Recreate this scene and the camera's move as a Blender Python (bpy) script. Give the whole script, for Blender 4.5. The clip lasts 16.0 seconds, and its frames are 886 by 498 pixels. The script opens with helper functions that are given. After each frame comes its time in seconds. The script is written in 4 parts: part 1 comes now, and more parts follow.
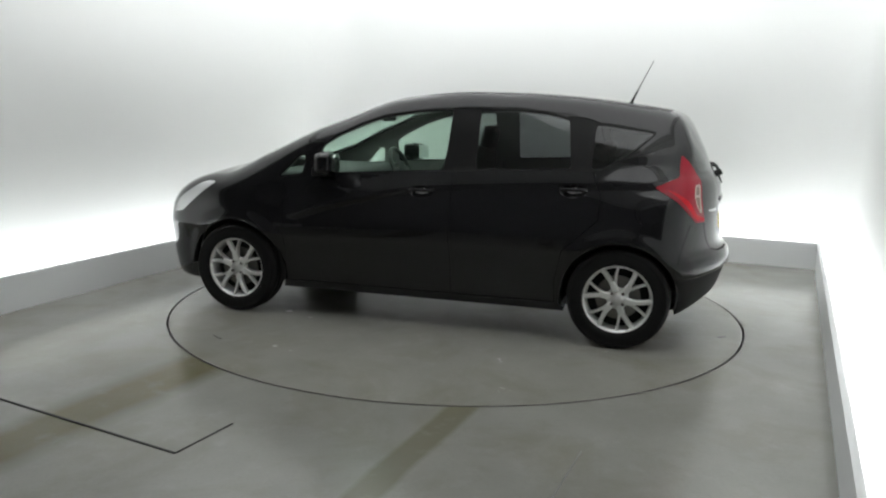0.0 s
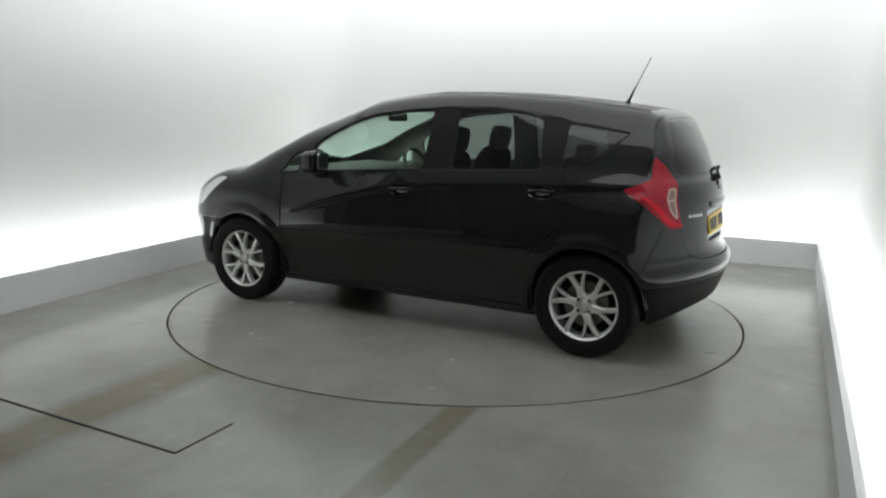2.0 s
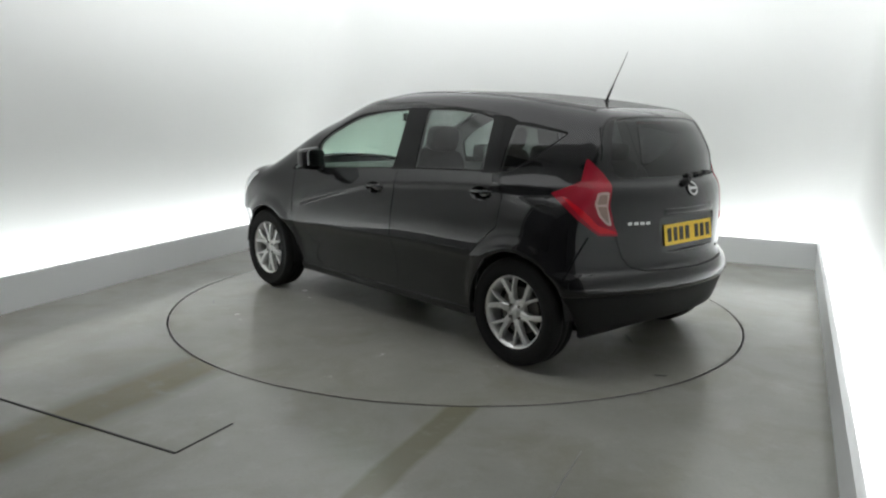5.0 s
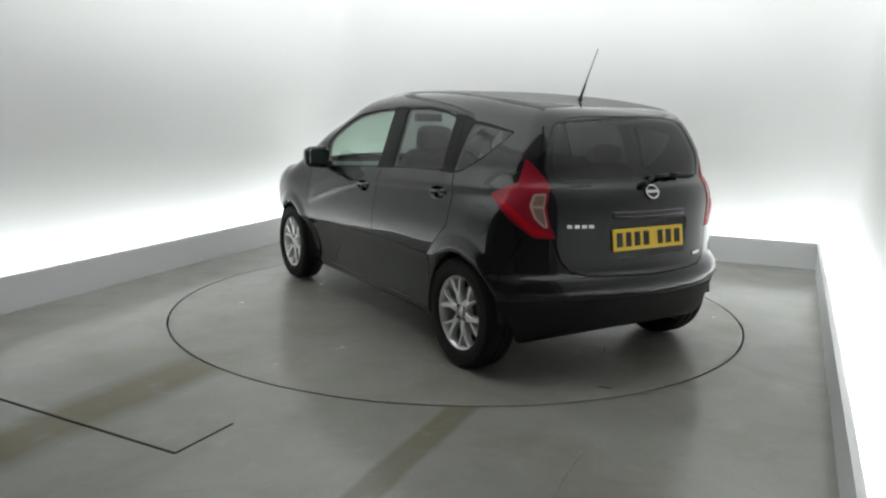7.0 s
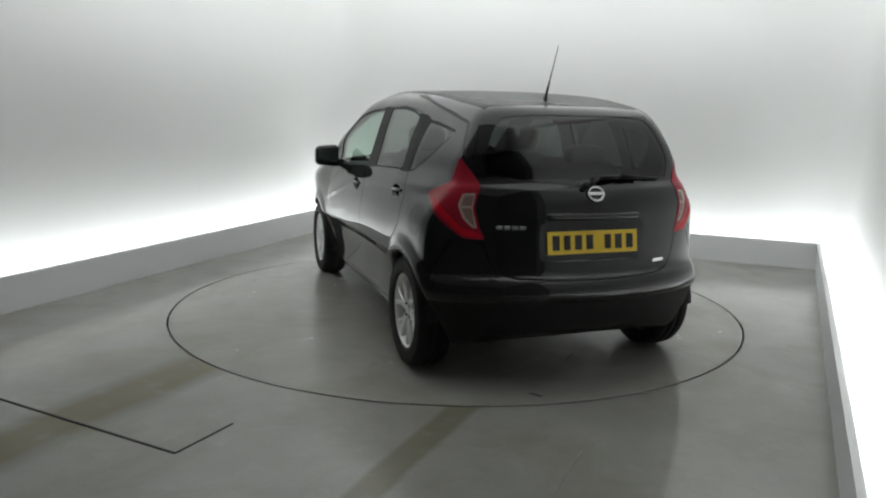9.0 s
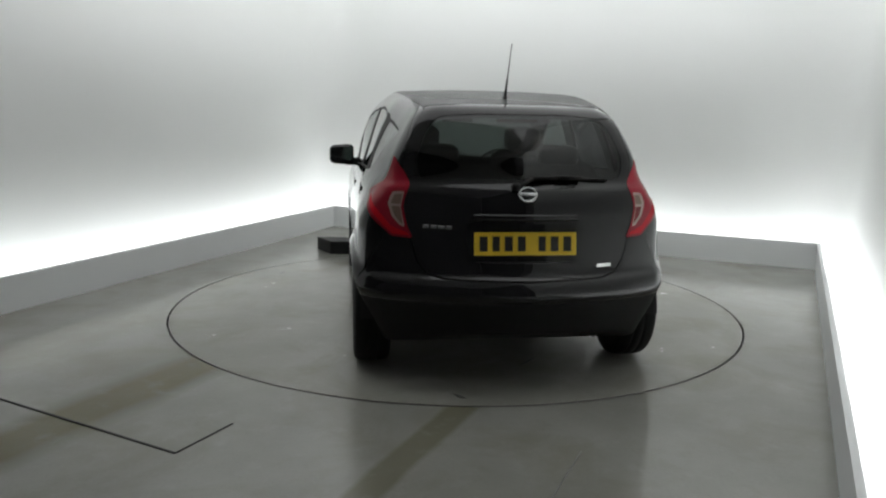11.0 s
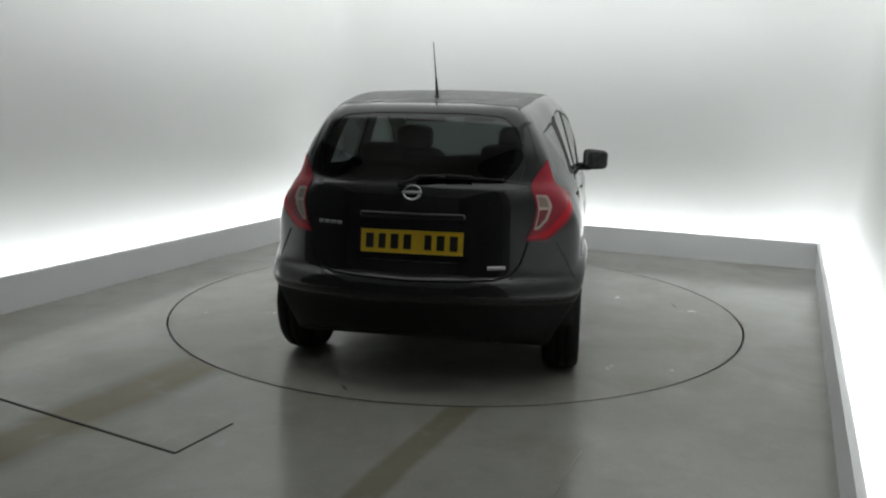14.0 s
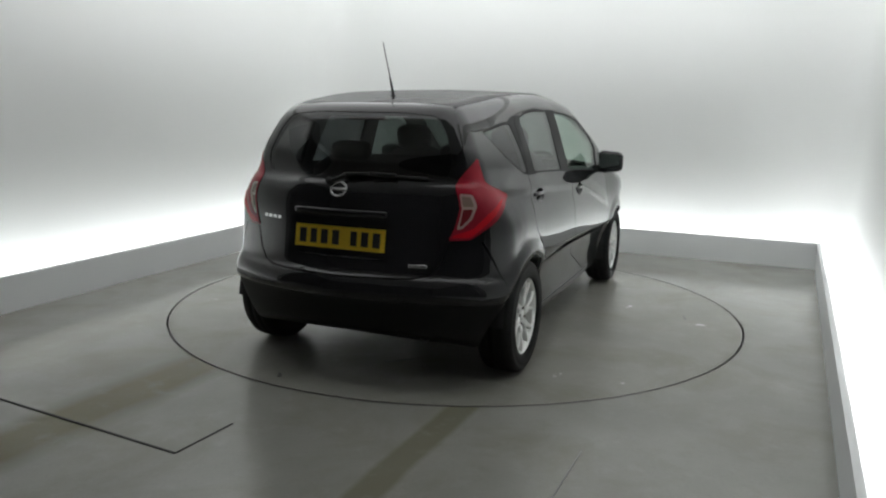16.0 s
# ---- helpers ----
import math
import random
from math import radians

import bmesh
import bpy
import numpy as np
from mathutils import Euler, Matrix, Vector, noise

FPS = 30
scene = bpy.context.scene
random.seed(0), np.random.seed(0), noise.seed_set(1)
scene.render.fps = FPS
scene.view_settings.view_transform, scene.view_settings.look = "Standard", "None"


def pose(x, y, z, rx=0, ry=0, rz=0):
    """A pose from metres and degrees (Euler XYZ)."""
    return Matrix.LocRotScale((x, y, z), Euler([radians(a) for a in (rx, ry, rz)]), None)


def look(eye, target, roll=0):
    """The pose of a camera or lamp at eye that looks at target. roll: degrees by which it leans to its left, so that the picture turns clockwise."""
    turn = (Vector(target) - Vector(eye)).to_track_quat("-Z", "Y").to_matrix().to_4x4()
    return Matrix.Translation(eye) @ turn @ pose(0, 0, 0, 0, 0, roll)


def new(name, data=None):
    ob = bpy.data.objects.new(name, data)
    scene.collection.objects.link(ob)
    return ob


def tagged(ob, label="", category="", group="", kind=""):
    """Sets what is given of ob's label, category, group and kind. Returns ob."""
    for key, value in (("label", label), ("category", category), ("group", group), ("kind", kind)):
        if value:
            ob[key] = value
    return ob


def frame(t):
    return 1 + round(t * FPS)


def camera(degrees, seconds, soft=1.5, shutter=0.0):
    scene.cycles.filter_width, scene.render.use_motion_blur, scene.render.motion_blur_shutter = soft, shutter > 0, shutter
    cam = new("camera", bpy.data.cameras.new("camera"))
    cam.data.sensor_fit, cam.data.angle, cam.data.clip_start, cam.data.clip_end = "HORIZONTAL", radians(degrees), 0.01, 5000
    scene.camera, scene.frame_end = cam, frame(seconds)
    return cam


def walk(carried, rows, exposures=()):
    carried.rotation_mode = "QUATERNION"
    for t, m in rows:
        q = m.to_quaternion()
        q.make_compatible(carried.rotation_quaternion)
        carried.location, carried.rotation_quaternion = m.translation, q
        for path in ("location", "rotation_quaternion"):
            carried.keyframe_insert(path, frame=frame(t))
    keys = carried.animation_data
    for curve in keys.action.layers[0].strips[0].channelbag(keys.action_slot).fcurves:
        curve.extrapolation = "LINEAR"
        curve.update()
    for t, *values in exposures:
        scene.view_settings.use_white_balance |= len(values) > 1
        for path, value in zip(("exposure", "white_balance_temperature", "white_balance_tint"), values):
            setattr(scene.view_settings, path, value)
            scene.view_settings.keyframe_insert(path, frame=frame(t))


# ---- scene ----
from mathutils import geometry

# ---------------------------------------------------------------- camera
cam = camera(61.2, 16.0, soft=2.2)
EYE = Vector((0.0, -5.450, 1.390))
PAN, PITCH = radians(0.966), radians(-10.215)
AIM = EYE + Vector((-math.sin(PAN) * math.cos(PITCH), math.cos(PAN) * math.cos(PITCH), math.sin(PITCH)))
walk(cam, [(0.0, look(EYE, AIM, 1.106)), (16.0, look(EYE, AIM, 1.106))],
     exposures=[(0.0, 0.31), (4.0, 0.26), (7.2, 0.17), (9.0, -0.10), (12.0, -0.16), (16.0, -0.06)])

# ---------------------------------------------------------------- world
world = bpy.data.worlds.new("world")
scene.world = world
world.use_nodes = True
world.node_tree.nodes["Background"].inputs[0].default_value = (0.05, 0.05, 0.05, 1)
world.node_tree.nodes["Background"].inputs[1].default_value = 0.2
COVE = 4.6        # strength of the light strips behind the kerb
TOP = 7.5         # strength of the unseen fill strips added along the top of the walls
SHEET = 1.02      # strength of the unseen fill sheet added under the ceiling


# ---------------------------------------------------------------- materials
def material(name, color, rough=0.5, metal=0.0, coat=0.0, emit=0.0, spec=0.5):
    m = bpy.data.materials.new(name)
    m.use_nodes = True
    b = m.node_tree.nodes["Principled BSDF"]
    b.inputs["Base Color"].default_value = (*color, 1)
    b.inputs["Roughness"].default_value = rough
    b.inputs["Metallic"].default_value = metal
    b.inputs["Coat Weight"].default_value = coat
    b.inputs["Specular IOR Level"].default_value = spec
    b.inputs["Coat IOR"].default_value = 1.50
    if emit:
        b.inputs["Emission Color"].default_value = (*color, 1)
        b.inputs["Emission Strength"].default_value = emit
    return m


WALL = material("white_wall_paint", (0.79, 0.80, 0.79), 0.6)
KERB = material("kerb_paint", (0.72, 0.735, 0.735), 0.5)
SCUFF = material("rubber_scuff", (0.045, 0.043, 0.04), 0.6)
SEAM = material("worn_seam", (0.19, 0.19, 0.18), 0.4)
HEADLINER = material("grey_headliner", (0.34, 0.34, 0.33), 0.85)
DARK = material("dark_black", (0.008, 0.008, 0.008), 0.8)
FRONTW = material("dark_wall", (0.095, 0.095, 0.098), 0.7)
STRIP = material("light_strip", (0.985, 1.0, 1.005), 0.5, emit=COVE)
CEILING = material("ceiling_fill_glow", (0.985, 1.0, 1.005), 0.6, emit=SHEET)
UPPER = material("fill_strip", (0.985, 1.0, 1.005), 0.5, emit=TOP)
PAINT = material("black_paint", (0.0110, 0.0110, 0.0122), 0.5, coat=1.0, spec=0.03)
# dimmed copy of the body paint: a weaker coat darkens the roof's reflections
DIM_ROOF_PAINT = material("weak_coat_black_paint", (0.010, 0.010, 0.011), 0.5, coat=0.38, spec=0.03)
GLOSS = material("gloss_black", (0.0055, 0.0055, 0.006), 0.4, coat=1.0, spec=0.03)
PLASTIC = material("black_plastic", (0.008, 0.008, 0.008), 0.6, spec=0.25)
SEAL = material("black_rubber", (0.005, 0.005, 0.005), 0.55, spec=0.25)
LINING = material("cabin_lining", (0.10, 0.10, 0.10), 0.8)
FABRIC = material("seat_fabric", (0.062, 0.062, 0.065), 0.9)
TYRE = material("tyre_rubber", (0.008, 0.008, 0.008), 0.7, spec=0.25)
ALLOY = material("silver_alloy", (0.80, 0.80, 0.79), 0.33, metal=0.55)
STEEL = material("dull_steel", (0.22, 0.21, 0.20), 0.45, metal=0.8)
CHROME = material("chrome", (0.58, 0.58, 0.58), 0.25, metal=1.0)
MIRROR = material("mirror_silver", (0.62, 0.64, 0.64), 0.02, metal=1.0)
RED = material("red_lamp", (0.32, 0.014, 0.030), 0.3, coat=0.55, spec=0.05)
DARKRED = material("dark_red_lamp", (0.20, 0.008, 0.014), 0.15, coat=1.0)
CELL = material("smoky_lamp", (0.30, 0.20, 0.17), 0.2, coat=1.0)
BRIGHTRED = material("bright_red_lamp", (0.60, 0.010, 0.022), 0.25, coat=0.55, spec=0.05)
CLEAR = material("clear_lamp", (0.56, 0.40, 0.36), 0.15, coat=1.0)
HEADLAMP = material("headlamp", (0.78, 0.79, 0.80), 0.12, metal=0.4, coat=1.0)
YELLOW = material("plate_yellow", (0.78, 0.53, 0.03), 0.4)
INK = material("plate_ink", (0.012, 0.010, 0.008), 0.5)


def glass(name, tint):
    """A thin tinted pane: it lets light through and mirrors by Fresnel."""
    m = bpy.data.materials.new(name)
    m.use_nodes = True
    t = m.node_tree
    t.nodes.clear()
    out, mix = t.nodes.new("ShaderNodeOutputMaterial"), t.nodes.new("ShaderNodeMixShader")
    tr, gl, fr = t.nodes.new("ShaderNodeBsdfTransparent"), t.nodes.new("ShaderNodeBsdfGlossy"), t.nodes.new("ShaderNodeLayerWeight")
    pw, ad = t.nodes.new("ShaderNodeMath"), t.nodes.new("ShaderNodeMath")
    pw.operation, ad.operation = "POWER", "MULTIPLY_ADD"
    pw.inputs[1].default_value, ad.inputs[1].default_value, ad.inputs[2].default_value = 5.0, 0.94, 0.05
    tr.inputs[0].default_value = (*tint, 1)
    gl.inputs[0].default_value = (1, 1, 1, 1)
    gl.inputs["Roughness"].default_value = 0.02
    fr.inputs[0].default_value = 0.5
    t.links.new(fr.outputs["Facing"], pw.inputs[0])
    t.links.new(pw.outputs[0], ad.inputs[0])
    t.links.new(ad.outputs[0], mix.inputs[0])
    t.links.new(tr.outputs[0], mix.inputs[1])
    t.links.new(gl.outputs[0], mix.inputs[2])
    t.links.new(mix.outputs[0], out.inputs[0])
    return m


GLASS = glass("green_glass", (0.68, 0.80, 0.73))
PRIVACY = glass("privacy_glass", (0.30, 0.32, 0.32))
QUARTER = glass("dark_privacy_glass", (0.17, 0.18, 0.18))
BACK_GLASS = glass("rear_privacy_glass", (0.105, 0.115, 0.115))


def floor_material(name, tracks, warm, dull, spec):
    m = material(name, (0.2, 0.2, 0.2), 0.3, spec=spec)
    t = m.node_tree
    b = t.nodes["Principled BSDF"]

    def node(kind, **kw):
        n = t.nodes.new(kind)
        for k, v in kw.items():
            n.inputs[k].default_value = v
        return n

    def math_node(op, a, c=None, clamp=False):
        n = t.nodes.new("ShaderNodeMath")
        n.operation, n.use_clamp = op, clamp
        for i, v in enumerate((a, c)):
            if v is None:
                continue
            if isinstance(v, (int, float)):
                n.inputs[i].default_value = v
            else:
                t.links.new(v, n.inputs[i])
        return n.outputs[0]
    tex = t.nodes.new("ShaderNodeTexCoord").outputs["Object"]
    big, fine, mid = node("ShaderNodeTexNoise", Scale=0.9, Detail=5.0, Roughness=0.6), node("ShaderNodeTexNoise", Scale=60.0, Detail=4.0), node("ShaderNodeTexNoise", Scale=2.2, Detail=3.0, Roughness=0.5)
    for n in (big, fine, mid):
        t.links.new(tex, n.inputs["Vector"])
    ramp = t.nodes.new("ShaderNodeValToRGB")
    ramp.color_ramp.elements[0].position, ramp.color_ramp.elements[1].position = 0.3, 0.72
    ramp.color_ramp.elements[0].color = (0.213, 0.218, 0.205, 1)
    ramp.color_ramp.elements[1].color = (0.286, 0.292, 0.285, 1)
    mixv = math_node("ADD", math_node("MULTIPLY", big.outputs[0], 0.6), math_node("MULTIPLY", mid.outputs[0], 0.4))
    for e in ramp.color_ramp.elements:
        e.color = (e.color[0] * (1 + 0.02 * warm), e.color[1], e.color[2] * (1 - 0.05 * warm), 1)
    t.links.new(mixv, ramp.inputs[0])
    color = ramp.outputs[0]
    if tracks:
        # tyre tracks along the way in: across = 0.92 x - 0.39 y
        sep = t.nodes.new("ShaderNodeSeparateXYZ")
        t.links.new(tex, sep.inputs[0])
        across = math_node("ADD", math_node("MULTIPLY", sep.outputs[0], 0.920), math_node("MULTIPLY", sep.outputs[1], -0.390))
        along = math_node("ADD", math_node("MULTIPLY", sep.outputs[0], 0.390), math_node("MULTIPLY", sep.outputs[1], 0.920))
        wob = math_node("MULTIPLY", math_node("SUBTRACT", mid.outputs[0], 0.5), 0.06)
        across = math_node("ADD", across, wob)
        total = None
        for centre, half, soft, amount in tracks:
            d = math_node("ABSOLUTE", math_node("SUBTRACT", across, centre))
            k = math_node("MULTIPLY", math_node("SUBTRACT", half + soft, d), 1.0 / soft, True)
            k = math_node("MULTIPLY", k, amount)
            k = math_node("MULTIPLY", k, math_node("ADD", math_node("MULTIPLY", big.outputs[0], 0.9), 0.45))
            k = math_node("MULTIPLY", k, math_node("MULTIPLY", math_node("SUBTRACT", -1.0, along), 2.0, True))
            total = k if total is None else math_node("MAXIMUM", total, k)
        mx = t.nodes.new("ShaderNodeMix")
        mx.data_type = "RGBA"
        t.links.new(total, mx.inputs[0])
        t.links.new(color, mx.inputs[6])
        mx.inputs[7].default_value = (0.122, 0.113, 0.058, 1)
        color = mx.outputs[2]
    # soft brown dirt in uneven patches, and paler worn streaks
    dirt, worn = node("ShaderNodeTexNoise", Scale=1.7, Detail=7.0, Roughness=0.62, Distortion=0.6), node("ShaderNodeTexNoise", Scale=7.0, Detail=8.0, Roughness=0.7)
    for n in (dirt, worn):
        t.links.new(tex, n.inputs["Vector"])
    for src, low, high, amount, tone in ((dirt, 0.48, 0.72, 0.48, (0.165, 0.153, 0.098, 1)), (worn, 0.54, 0.78, 0.30, (0.340, 0.345, 0.335, 1)), (fine, 0.5, 0.85, 0.25, (0.17, 0.17, 0.16, 1))):
        k = math_node("MULTIPLY", math_node("MULTIPLY", math_node("SUBTRACT", src.outputs[0], low), 1.0 / (high - low), True), amount)
        mx = t.nodes.new("ShaderNodeMix")
        mx.data_type = "RGBA"
        t.links.new(k, mx.inputs[0])
        t.links.new(color, mx.inputs[6])
        mx.inputs[7].default_value = tone
        color = mx.outputs[2]
    t.links.new(color, b.inputs["Base Color"])
    rough = math_node("ADD", math_node("ADD", math_node("MULTIPLY", mid.outputs[0], 0.10), math_node("MULTIPLY", worn.outputs[0], 0.06)), dull)
    t.links.new(rough, b.inputs["Roughness"])
    return m


FLOOR = floor_material("grey_floor_paint", ((0.838, 0.055, 0.03, 0.70), (-0.70, 0.10, 0.14, 1.0), (-1.75, 0.12, 0.2, 0.30)), 1.1, 0.115, 0.38)
DISC = floor_material("turntable_paint", (), 1.5, 0.17, 0.34)


# ---------------------------------------------------------------- helpers
def mesh_object(name, bm, mat, parent=None, smooth=False, label=""):
    me = bpy.data.meshes.new(name)
    bm.normal_update()
    bm.to_mesh(me)
    bm.free()
    for mm in (mat if isinstance(mat, (list, tuple)) else [mat]):
        me.materials.append(mm)
    if smooth:
        me.polygons.foreach_set("use_smooth", [True] * len(me.polygons))
    ob = new(name, me)
    if parent is not None:
        ob.parent = parent
    if label:
        ob["label"] = label
    return ob


def part(name, bm, mat, parent, label="", smooth=False):
    return mesh_object(name, bm, mat, parent, smooth, label)


def prism(bm, pts, z0, z1):
    """An upright prism over a plan polygon."""
    lo = [bm.verts.new((x, y, z0)) for x, y in pts]
    hi = [bm.verts.new((x, y, z1)) for x, y in pts]
    n = len(pts)
    bm.faces.new(lo[::-1])
    bm.faces.new(hi)
    for i in range(n):
        bm.faces.new((lo[i], lo[(i + 1) % n], hi[(i + 1) % n], hi[i]))
    bmesh.ops.recalc_face_normals(bm, faces=bm.faces)
    return bm


# ---------------------------------------------------------------- the room
KERB_H, TROUGH, ROOM_H = 0.25, 0.28, 3.5
C1 = Vector((-1.505, 3.690))      # inner kerb corners, back
C2 = Vector((3.420, 1.600))
RIGHT_DIR = (Vector((1.273, -3.247)) - C2).normalized()
LEFT_DIR = (Vector((-3.05, -0.61)) - C1).normalized()
C3 = C2 + RIGHT_DIR * 8.3
C4 = C1 + LEFT_DIR * 8.3


def offset_line(a, b, d):
    n = Vector((-(b - a).y, (b - a).x)).normalized()
    return a + n * d, b + n * d


def meet(p, q):
    r = geometry.intersect_line_line_2d(p[0] + (p[0] - p[1]) * 50, p[1] + (p[1] - p[0]) * 50, q[0] + (q[0] - q[1]) * 50, q[1] + (q[1] - q[0]) * 50)
    return Vector(r)


def outline(d):
    """The U of left, back and right lines, set d metres behind the kerb's inner face."""
    L, B, R = offset_line(C4, C1, d), offset_line(C1, C2, d), offset_line(C2, C3, d)
    return [L[0], meet(L, B), meet(B, R), R[1]]


def band(name, d0, d1, z0, z1, mat, label, category):
    a, b = outline(d0), outline(d1)
    names = ("left", "back", "right")
    for i in range(3):
        bm = prism(bmesh.new(), [a[i], a[i + 1], b[i + 1], b[i]], z0, z1)
        tagged(mesh_object(f"{name}_{names[i]}", bm, mat), label, category, kind="structure")


band("kerb", 0.0, 0.03, 0.0, KERB_H, KERB, "low grey painted kerb board hiding a light trough", "kerb")
band("trough_floor", 0.03, TROUGH, -0.05, 0.0, WALL, "white bottom of the light trough", "floor")
a, b = outline(0.16), outline(0.21)
ends = (0.70, 1.0, 0.695)       # the strips stop short of the entrance
for i, nm in enumerate(("left", "back", "right")):
    p, q, r, t = a[i], a[i + 1], b[i + 1], b[i]
    if nm == "left":
        p, t = q + (p - q) * ends[0], r + (t - r) * ends[0]
    if nm == "right":
        q, r = p + (q - p) * ends[2], t + (r - t) * ends[2]
    tagged(mesh_object("light_strip_" + nm, prism(bmesh.new(), [p, q, r, t], 0.0, 0.10), STRIP), "glowing white light strip behind the kerb", "lamp", kind="structure")

# walls with rounded vertical corners
def wall_path(d, r=0.5, n=14):
    p = outline(d)
    pts = [p[0]]
    for i in (1, 2):
        u, v = (p[i - 1] - p[i]).normalized(), (p[i + 1] - p[i]).normalized()
        a, b = p[i] + u * r, p[i] + v * r
        for k in range(n + 1):
            t = k / n
            pts.append(a * (1 - t) ** 2 + p[i] * 2 * t * (1 - t) + b * t * t)
    pts.append(p[3])
    return pts


inner, outer = wall_path(TROUGH), wall_path(TROUGH + 0.15)
bm = bmesh.new()
rows = []
for pi, po in zip(inner, outer):
    rows.append([bm.verts.new((pi.x, pi.y, -0.05)), bm.verts.new((pi.x, pi.y, ROOM_H)), bm.verts.new((po.x, po.y, ROOM_H)), bm.verts.new((po.x, po.y, -0.05))])
for a, b in zip(rows, rows[1:]):
    for k in range(4):
        bm.faces.new((a[k], a[(k + 1) % 4], b[(k + 1) % 4], b[k]))
bmesh.ops.recalc_face_normals(bm, faces=bm.faces)
ob = mesh_object("wall_cyclorama", bm, WALL, smooth=False)
tagged(ob, "seamless white studio wall with rounded corners", "wall", kind="structure")
for p in ob.data.polygons:
    p.use_smooth = abs(p.normal.z) < 0.5

o = outline(TROUGH + 0.15)
bm = prism(bmesh.new(), [o[0], o[1], o[2], o[3]], ROOM_H, ROOM_H + 0.1)
tagged(mesh_object("ceiling", bm, WALL), "plain white studio ceiling", "ceiling", kind="structure")
bm = prism(bmesh.new(), [o[0], o[3], o[3] + LEFT_DIR * 0.15, o[0] + LEFT_DIR * 0.15], -0.05, ROOM_H)
tagged(mesh_object("wall_front", bm, FRONTW), "dark grey wall facing the turntable", "wall", kind="structure")

# second trough added unseen atop the walls as fill light, behind a hanging valance
band("valance", 0.0, 0.03, ROOM_H - 0.22, ROOM_H, WALL, "white board added out of view to hide the fill strips", "valance")
a, b = outline(0.05), outline(0.10)
for i, nm in enumerate(("left", "back", "right")):
    p, q, r, t = a[i], a[i + 1], b[i + 1], b[i]
    if nm == "left":
        p, t = q + (p - q) * ends[0], r + (t - r) * ends[0]
    if nm == "right":
        q, r = p + (q - p) * ends[2], t + (r - t) * ends[2]
    tagged(mesh_object("fill_strip_" + nm, prism(bmesh.new(), [p, q, r, t], ROOM_H - 0.03, ROOM_H - 0.004), UPPER), "glowing white fill strip added unseen above the wall", "lamp", kind="structure")

# glowing fill sheet added unseen over the turntable; stops short of the entrance
E1, E2 = Vector((0.920, -0.390)), Vector((0.390, 0.920))
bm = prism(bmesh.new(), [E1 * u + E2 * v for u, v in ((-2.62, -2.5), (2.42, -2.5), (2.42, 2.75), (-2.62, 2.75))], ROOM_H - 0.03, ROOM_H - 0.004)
tagged(mesh_object("fill_sheet", bm, CEILING), "glowing white fill sheet added unseen above the turntable", "ceiling", kind="structure")

# unseen dark panels added on both sides near the camera to darken reflections
lo_, hi_ = outline(0.05), outline(TROUGH - 0.01)
p, q, r, t = lo_[0], lo_[1], hi_[1], hi_[0]
bm = prism(bmesh.new(), [p, p + (q - p) * 0.28, t + (r - t) * 0.28, t], 0.0, ROOM_H - 0.01)
tagged(mesh_object("dark_panel_1", bm, FRONTW), "unseen dark panel added to darken the car's reflections", "door", kind="structure")

p, q, r, t = lo_[2], lo_[3], hi_[3], hi_[2]
bm = prism(bmesh.new(), [p + (q - p) * 0.70, q, r, t + (r - t) * 0.70], 0.0, ROOM_H - 0.23)
tagged(mesh_object("dark_panel_2", bm, FRONTW), "unseen dark panel added to darken the car's reflections", "door", kind="structure")

# floor with a round opening for the turntable
RING, GAP = 2.024, 0.012
k = outline(0.0)
bm = bmesh.new()
N = 160
edge = [bm.verts.new((RING * math.cos(2 * math.pi * i / N), RING * math.sin(2 * math.pi * i / N), 0)) for i in range(N)]
low = [bm.verts.new((v.co.x, v.co.y, -0.05)) for v in edge]
poly = [Vector((p.x, p.y)) for p in k]


def to_border(a):
    d = Vector((math.cos(a), math.sin(a)))
    best = None
    for i in range(4):
        h = geometry.intersect_line_line_2d(Vector((0, 0)), d * 20, poly[i], poly[(i + 1) % 4])
        if h and (best is None or h.length < best.length):
            best = h
    return best


rim = []
for i in range(N):
    b = to_border(2 * math.pi * i / N)
    rim.append(bm.verts.new((b.x, b.y, 0)))
for i in range(N):
    j = (i + 1) % N
    bm.faces.new((edge[i], rim[i], rim[j], edge[j]))
    bm.faces.new((edge[j], low[j], low[i], edge[i]))
# fill the corners cut off by the fan
for c in poly:
    a = math.atan2(c.y, c.x) % (2 * math.pi)
    i = int(a / (2 * math.pi) * N) % N
    v = bm.verts.new((c.x, c.y, 0))
    bm.faces.new((rim[i], v, rim[(i + 1) % N]))
bmesh.ops.recalc_face_normals(bm, faces=bm.faces)
tagged(mesh_object("floor", bm, FLOOR), "glossy grey painted concrete floor with tyre stains", "floor", kind="structure")
bm = bmesh.new()
bmesh.ops.create_circle(bm, cap_ends=True, radius=RING + 0.05, segments=64, matrix=Matrix.Translation((0, 0, -0.06)))
tagged(mesh_object("turntable_pit", bm, DARK), "dark pit below the turntable", "floor", kind="structure")

